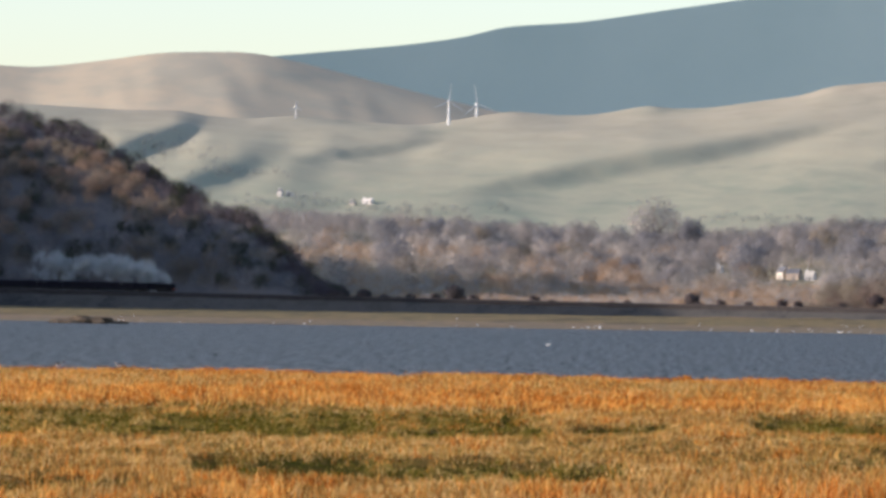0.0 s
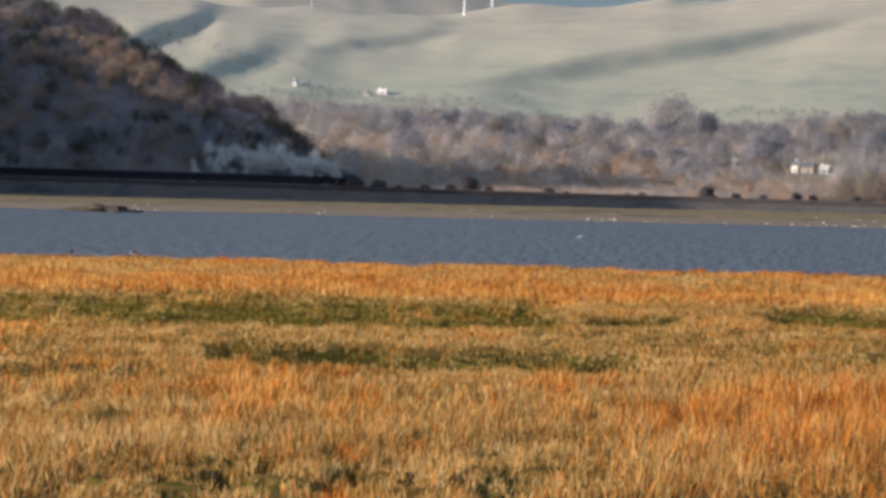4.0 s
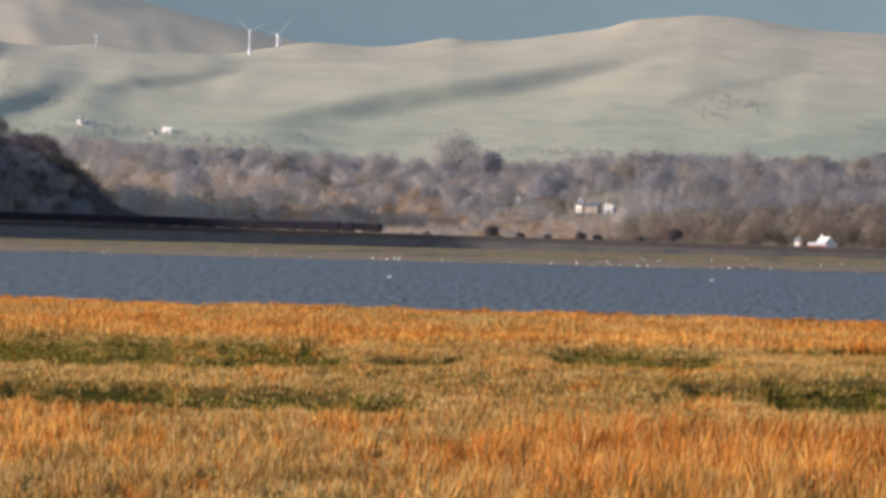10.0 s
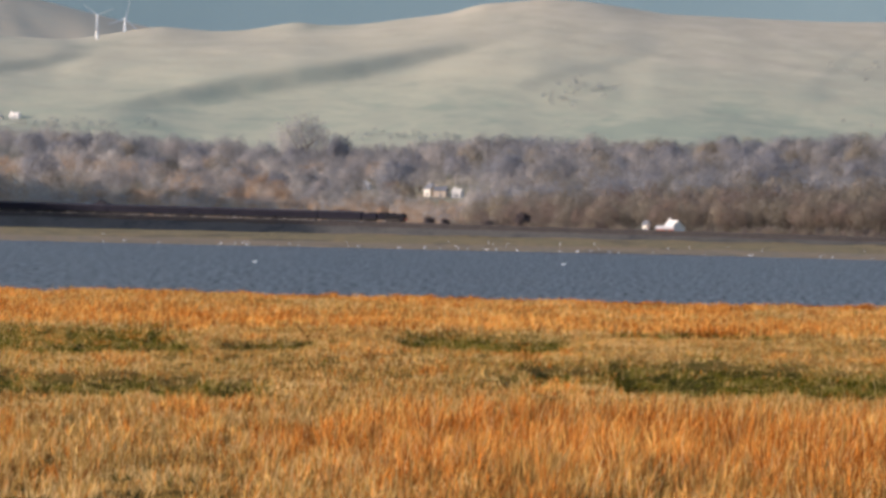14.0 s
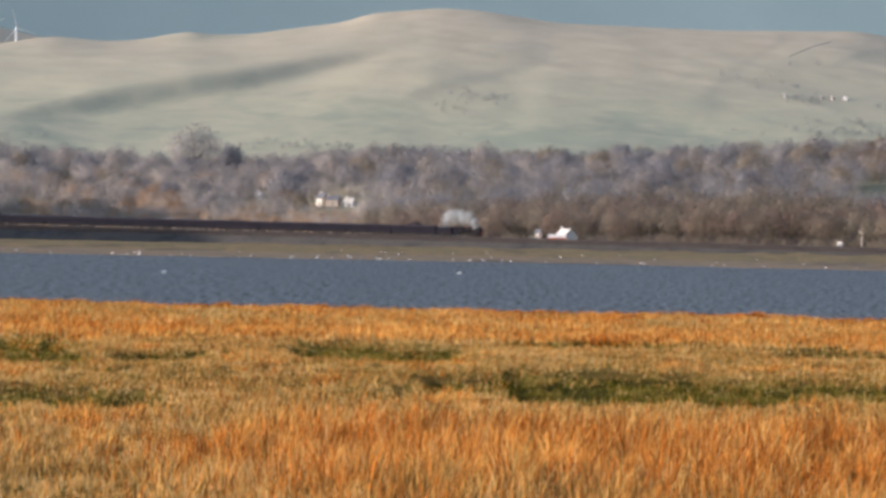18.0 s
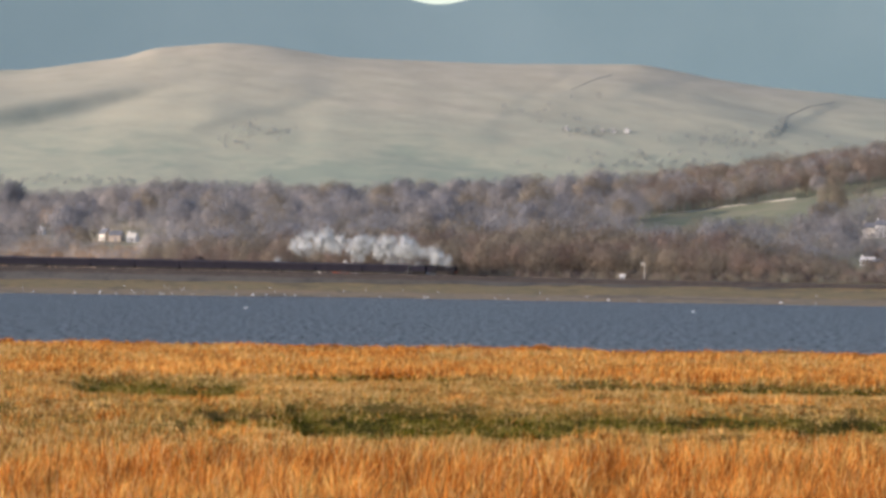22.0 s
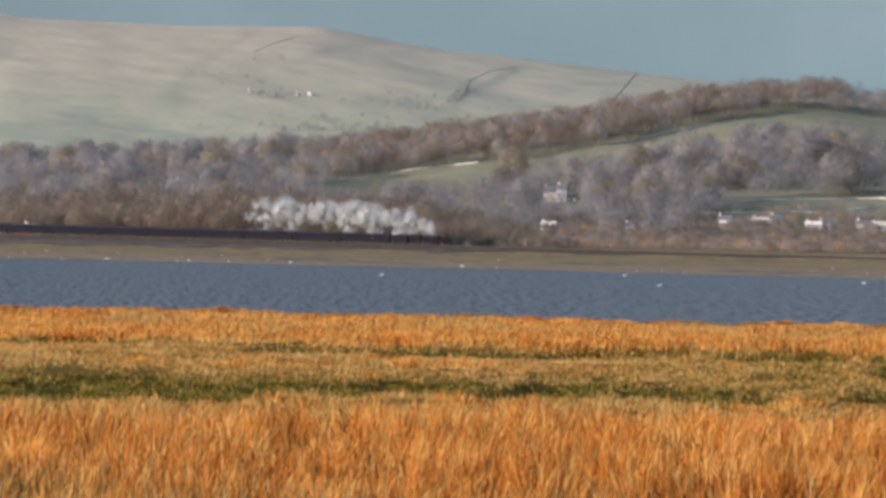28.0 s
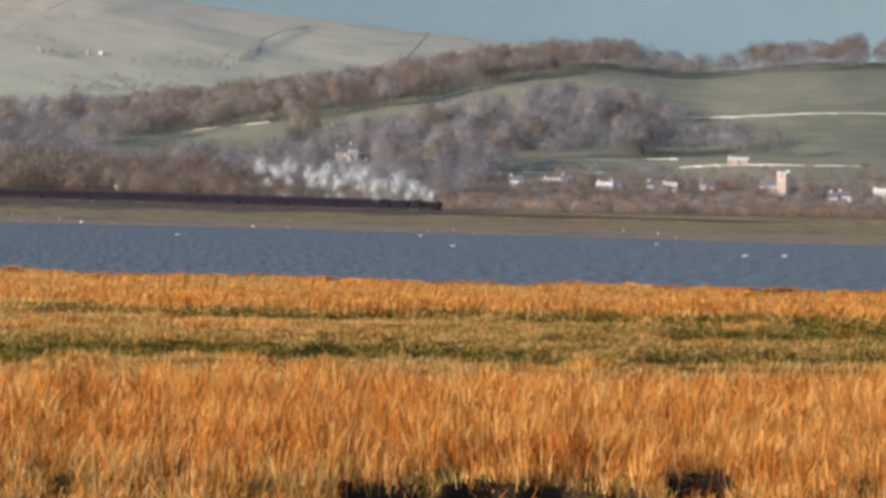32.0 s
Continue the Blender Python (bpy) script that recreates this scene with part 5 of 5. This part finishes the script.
    house(1518, spot(1518, r, rail_top(along(1518)) - 1.0), 1.4, 1.2, 2.1, 2.5, W, W, -20, "white relay hut beside the line", 1, 1, 0, "hut", "hut")
    # church tower
    p = at(2732, 0)
    t = thing("church_tower", "square pink-grey stone church tower with parapet", "church tower", "", Matrix.Translation(p) @ pose(0, 0, 0, 0, 0, -28))
    body = part("shaft", box(4.6, 4.6, 13.4, (0, 0, -1.5), 0.05), "pink_stone", t)
    part("string_course", box(4.85, 4.85, 0.3, (0, 0, 8.6), 0.04), "limestone", t)
    for sx, sy in ((-1, -1), (1, -1), (1, 1), (-1, 1)):
        part("merlon", box(1.2, 1.2, 0.8, (sx * 1.7, sy * 1.7, 11.9), 0.04), "limestone", t)
    part("stair_turret", box(1.5, 1.5, 15.0, (2.0, 1.8, -1.5), 0.08), "limestone", t)
    for x, y, sx, sy in ((0, -2.31, 0.9, 0.06), (-2.31, 0, 0.06, 0.9)):
        part("belfry_opening", box(sx, sy, 1.6, (x, y, 9.4), 0.01), "window_dark", body)
    house(2712, at(2712, -11), 9, 6, 3.4, 6.0, "pink_stone", S, -25, "low stone church nave", 1, 3, 0, "church", "church")
    # field walls
    for pts in (((2245, -50), (2330, -60), (2451, -62), (2560, -66)), ((2230, -34), (2330, -37), (2440, -40)), ((2480, -46), (2590, -54), (2650, -58), (2900, -60)), ((2545, -138), (2640, -142), (2800, -152), (3000, -154)), ((2560, -238), (2680, -244), (2820, -248)), ((2500, -20), (2580, -22), (2640, -20)), ((1580, -84), (1700, -101), (1840, -119)), ((2030, -147), (2110, -164), (2190, -184), (2290, -200))):
        ps = []
        for (u0, v0), (u1, v1) in zip(pts, pts[1:]):
            for k in range(8):
                ps.append(on_mid(u0 + (u1 - u0) * k / 8, v0 + (v1 - v0) * k / 8))
        wall_run("dry_stone_wall", "pale limestone field wall across the pasture", ps, 1.3 if pts[0][0] > 2225 else 0.6, 0.7 if pts[0][0] > 2225 else 0.45, "field_wall")


def wall_run(name, label, ps, thick, high, stone="limestone"):
    bm = bmesh.new()
    rows = []
    for k, p in enumerate(ps):
        d = (ps[min(k + 1, len(ps) - 1)] - ps[max(k - 1, 0)])
        n = Vector((-d.y, d.x, 0)).normalized() * thick / 2
        top = high * (0.85 + 0.3 * random.random())
        rows.append([bm.verts.new(q) for q in (p - n + Vector((0, 0, -0.8)), p + n + Vector((0, 0, -0.8)), p + n * 0.7 + Vector((0, 0, top)), p - n * 0.7 + Vector((0, 0, top)))])
    for a, c in zip(rows, rows[1:]):
        for i in range(4):
            bm.faces.new((a[i], a[(i + 1) % 4], c[(i + 1) % 4], c[i]))
    bm.faces.new(rows[0]), bm.faces.new(rows[-1][::-1])
    bmesh.ops.recalc_face_normals(bm, faces=bm.faces)
    me = bpy.data.meshes.new(name)
    bm.to_mesh(me)
    bm.free()
    me.materials.append(M[stone])
    tagged(new(name, me), label, "wall")


def lineside():
    """Signal post, weedy rock in the tide, and the shore birds."""
    s = along(1549)
    p = on_line(s, 4.0)
    t = thing("railway_signal", "pale signal post with bracket beside the line", "signal", "", Matrix.Translation(p) @ pose(0, 0, 0, 0, 0, HEADING) @ Matrix.Diagonal((0.8, 0.8, 0.8, 1)))
    part("post", rod(0.2, 0.14, (0, 0, -1.0), (0, 0, 8.2), 10), "limestone", t)
    part("bracket", box(1.5, 0.16, 0.16, (-0.6, 0, 6.6), 0.02), "limestone", t)
    part("signal_head", box(0.55, 0.5, 1.1, (-1.2, 0, 6.7), 0.06), "limestone", t)
    part("ladder", box(0.45, 0.08, 7.0, (0.35, 0, -0.6), 0.01), "steel", t)
    rng = np.random.default_rng(8)
    bm = bmesh.new()
    bmesh.ops.create_icosphere(bm, subdivisions=5, radius=1.0)
    for v in bm.verts:
        n = noise.noise(v.co * 2.2) * 0.35 + noise.noise(v.co * 7) * 0.16
        v.co *= 1 + n
        v.co.x *= 7.4
        v.co.y *= 5.0
        v.co.z = v.co.z * 1.5 if v.co.z > 0 else v.co.z * 0.6
    me = bpy.data.meshes.new("weedy_rock")
    bm.to_mesh(me)
    bm.free()
    me.materials.append(M["rock"])
    rock = new("weedy_rock", me)
    rock.location = spot(-627, 1085, -0.1)
    tagged(rock, "low dark weed-covered rock at the water's edge", "rock")


def gull(name, label, top, under):
    t = thing(name, label, "bird", "shore birds")
    bm = bmesh.new()
    bmesh.ops.create_uvsphere(bm, u_segments=10, v_segments=8, radius=1.0, matrix=Matrix.Diagonal((0.3, 0.13, 0.13, 1)))
    body = part("body", bm, under, t, place=pose(0, 0, 0.26, 0, -12))
    bm = bmesh.new()
    bmesh.ops.create_uvsphere(bm, u_segments=8, v_segments=6, radius=0.075)
    part("head", bm, under if top != "feather_dark" else top, t, place=pose(0.27, 0, 0.42))
    part("bill", rod(0.022, 0.006, (0.33, 0, 0.41), (0.45, 0, 0.39), 6), "red_tile", t)
    for y in (-0.1, 0.1):
        bm = bmesh.new()
        bmesh.ops.create_uvsphere(bm, u_segments=8, v_segments=6, radius=1.0, matrix=Matrix.Translation((-0.08, y, 0.3)) @ Matrix.Diagonal((0.3, 0.045, 0.1, 1)))
        part("wing", bm, top, t)
        part("leg", rod(0.012, 0.012, (0.02, y * 0.5, -0.02), (0.02, y * 0.5, 0.2), 5), "red_tile", t)
    return t


def birds():
    rng = np.random.default_rng(21)
    white = gull("gull", "white gull standing on the sand flats", "feather_white", "feather_white")
    first_one = True
    for u, n in ((-560, 9), (-250, 3), (60, 4), (250, 8), (420, 6), (640, 10), (720, 8), (860, 7), (1000, 6), (1180, 4), (1330, 5), (1500, 3), (1800, 4), (2150, 3), (2500, 4)):
        for k in range(n):
            uu = u + rng.normal() * 45
            r = float(far_shore(uu)) + (rng.uniform(5, 40) if k % 3 else rng.uniform(60, 400))
            m = Matrix.Translation(spot(uu, r, float(ground_z(uu, r)))) @ pose(0, 0, 0, 0, 0, rng.uniform(0, 360))
            s = rng.uniform(0.6, 0.95)
            ob = white if first_one else copy_thing(white, m)
            first_one = False
            ob.matrix_basis = m @ Matrix.Diagonal((s, s, s, 1))
    dark = gull("oystercatcher", "black and white wader at the marsh edge", "feather_dark", "feather_white")
    for k, (u, turn) in enumerate(((-569, 200), (-673, 20))):
        r = float(marsh_edge(u)) - 1.0
        m = Matrix.Translation(spot(u, r, 1.35)) @ pose(0, 0, 0, 0, 0, turn)
        ob = dark if k == 0 else copy_thing(dark, m)
        ob.matrix_basis = m @ Matrix.Diagonal((0.75, 0.75, 0.75, 1))
    swim = gull("swimming_gull", "white gull swimming on the tide", "feather_white", "feather_white")
    SWIM.append((swim, 190.0, 7.5, 690.0, -0.1))
    for u, du, r in ((820, 1.5, 760), (1600, 2.0, 800), (2120, 1.0, 700), (2620, 1.5, 640), (2700, 1.2, 650), (2480, 1.0, 820), (2030, 2.0, 900)):
        SWIM.append((copy_thing(swim, Matrix()), u, du, r, -0.1))


SWIM = []
village()
lineside()
birds()


# ---- marsh grass: blade by blade, in tufts ----
def blades(name, label, mat, count, r0, r1, high, width, keep, seed, lean=0.25, bent=False):
    rng = np.random.default_rng(seed)
    u = rng.uniform(-900, 3050, count)
    r = np.sqrt(rng.uniform(r0 ** 2, r1 ** 2, count))
    r = np.minimum(r, marsh_edge(u) - 0.2)
    k = keep(u, r) * (1 - bare_part(u, r)) * (1 - np.clip(creek(u, r) * 3, 0, 1))
    ok = rng.uniform(size=count) < k
    u, r = u[ok], r[ok]
    a = (u - U_MID) / STEP
    x, y = r * np.sin(a), r * np.cos(a)
    tuft = np.clip(0.7 + 0.9 * ripple(x, y * 0.6, 0.5, 1.0) + 0.5 * ripple(x, y * 0.5, 2.2, 3.0), 0.12, 1.7)
    tuft = 0.8 + (tuft - 0.8) * np.clip((300 - r) / 120, 0.25, 1)
    h = high * stature(u, r) * tuft * rng.uniform(0.55, 1.25, len(u))
    z = ground_z(u, r) - 0.04
    face = rng.uniform(0, math.pi, len(u))
    w = width * rng.uniform(0.6, 1.4, len(u))
    tilt = rng.normal(scale=lean, size=(len(u), 2)) * h[:, None]
    tilt[:, 0] += 0.5 * h * ripple(x, y * 0.6, 0.45, 7.0)
    base = np.stack([x, y, z], 1)
    side = np.stack([np.cos(face), np.sin(face), np.zeros(len(u))], 1) * w[:, None]
    tip = base + np.stack([tilt[:, 0] + 0.1 * h, tilt[:, 1], h], 1)
    if bent:
        mid = base + np.stack([tilt[:, 0] * 0.48, tilt[:, 1] * 0.48, h * 0.62], 1)
        tip = base + np.stack([tilt[:, 0] + 0.06 * h, tilt[:, 1], h * (1 - 0.25 * np.clip(np.abs(tilt[:, 0]) / h, 0, 1.5))], 1)
        points = np.stack([base - side, base + side, mid + side * 0.75, mid - side * 0.75, tip], 1).reshape(-1, 3)
        k = np.arange(len(u))[:, None] * 5
        tris = np.concatenate([k + [[0, 1, 2]], k + [[0, 2, 3]], k + [[3, 2, 4]]])
        ob = new(name, soup_mesh(name, points, tris, [mat]))
        return tagged(ob, label, "grass", kind="stuff")
    tris = np.stack([base - side, base + side, tip], 1)
    ob = new(name, tri_mesh(name, tris, [mat]))
    return tagged(ob, label, "grass", kind="stuff")


def patch(u, r, seed):
    return ripple(u, r * 7.0, 170, seed) * 0.6 + ripple(u, r * 12.0, 60, seed + 3.0) * 0.4


def green_part(u, r):
    # the eastern end is greener throughout
    east = np.clip((u - 2050) / 250, 0, 1) * np.clip((r - 158) / 8, 0, 1) * np.clip((228 - r) / 8, 0, 1) * np.clip(0.5 + 0.5 * patch(u, r, 3.0), 0, 1)
    tufts = 0.22 * ripple(u, r * 6.0, 16, 5.0) + 0.16 * ripple(u, r * 3.0, 42, 1.0)
    return np.clip(np.maximum(hollows(u, r) * 1.4 - 0.12, 0.75 * east) * (0.92 + tufts * 1.6), 0, 0.93)


def orange_part(u, r):
    far_belt = np.clip((r - 232 - 6 * ripple(u, r, 200, 2.0)) / 8, 0, 1)
    edge = curve_at(u, [(-1500, 112), (200, 114), (600, 122), (1100, 128), (1700, 134), (2000, 135), (2400, 139), (2900, 152), (4000, 152)])
    near_belt = np.clip((edge - r + 5 * ripple(u, r * 5, 240, 8.0)) / 6, 0, 1) * np.clip((r - curve_at(u, [(-1500, 100), (600, 100), (1200, 96), (1700, 88), (2900, 84)])) / 9, 0.25, 1) * np.clip((u - 150) / 500 + 0.55 * patch(u, r, 6.0), 0, 1)
    spots = 0.55 * (patch(u, r, 9.0) > 0.3)
    crest_belt = far_belt * np.clip((275 - r) / 25, 0.0, 1)
    return np.clip(far_belt * 0.10 + 0.36 * crest_belt + 0.3 * far_belt * patch(u, r, 12.0) + near_belt * 0.9 + spots + 0.09, 0, 0.94)


def bare_part(u, r):
    """Dark gaps in the grass, where the soil shows."""
    middle = np.clip((r - 148) / 6, 0, 1) * np.clip((234 - r) / 6, 0, 1)
    bare_spots = np.clip((ripple(u, r * 5.0, 95, 15.0) - 0.62 + 0.14 * middle) * 5, 0, 0.9)
    edge = np.clip((ripple(u, r * 9.0, 34, 21.0) - 0.35) * 4, 0, 0.8) * np.clip(hollows(u, r) * 2, 0, 1)
    gaps = np.clip((ripple(u, r * 7.0, 17, 25.0) - 0.5) * 4, 0, 0.55) * np.clip((150 - r) / 6, 0, 1)
    return np.maximum(np.maximum(bare_spots, edge), gaps)


def stature(u, r):
    """How tall the grass stands: high in the near and far belts, cropped between."""
    near = np.clip((138 - r) / 10, 0, 1) * (0.35 + 0.65 * np.clip((u - 150) / 500, 0, 1)) * np.clip((r - 82) / 13, 0.3, 1)
    low = 1 - 0.85 * np.clip(creek(u, r + 1.5) + creek(u, r + 3.0) + creek(u, r + 4.5), 0, 1)
    return low * (0.42 + 0.58 * near + 0.33 * np.clip((r - 230) / 10, 0, 1))


for r0, r1, n, w in ((78, 112, 150000, 0.011), (112, 150, 200000, 0.014), (150, 228, 380000, 0.022), (228, 340, 380000, 0.036)):
    near = r0 < 150
    blades("orange_grass", "tall orange-brown dead marsh grass", "orange_grass", n, r0, r1, 0.74, w, lambda u, r: (1 - green_part(u, r)) * orange_part(u, r), 100 + r0, 0.24, near)
    blades("straw_grass", "straw-coloured winter marsh grass", "straw_grass", n, r0, r1, 0.52, w, lambda u, r: (1 - green_part(u, r)) * (1 - orange_part(u, r)), 200 + r0, 0.26, near)
    blades("green_grass", "short green turf in the runnels", "green_grass", int(n * (0.7 if near else 1.7)), r0, r1, 0.38, w * 1.5, lambda u, r: np.clip(green_part(u, r) * 1.3 + np.where((r > 148) & (r < 234), 0.3, 0.12) * (patch(u, r, 2.0) > 0.0), 0, 1), 300 + r0)

blades("pale_stalks", "scattered pale dead stalks above the grass", "straw_grass", 60000, 80, 150, 0.85, 0.012, lambda u, r: np.clip(orange_part(u, r) + 0.15, 0, 1) * 0.8, 400, 0.24, True)

motions()
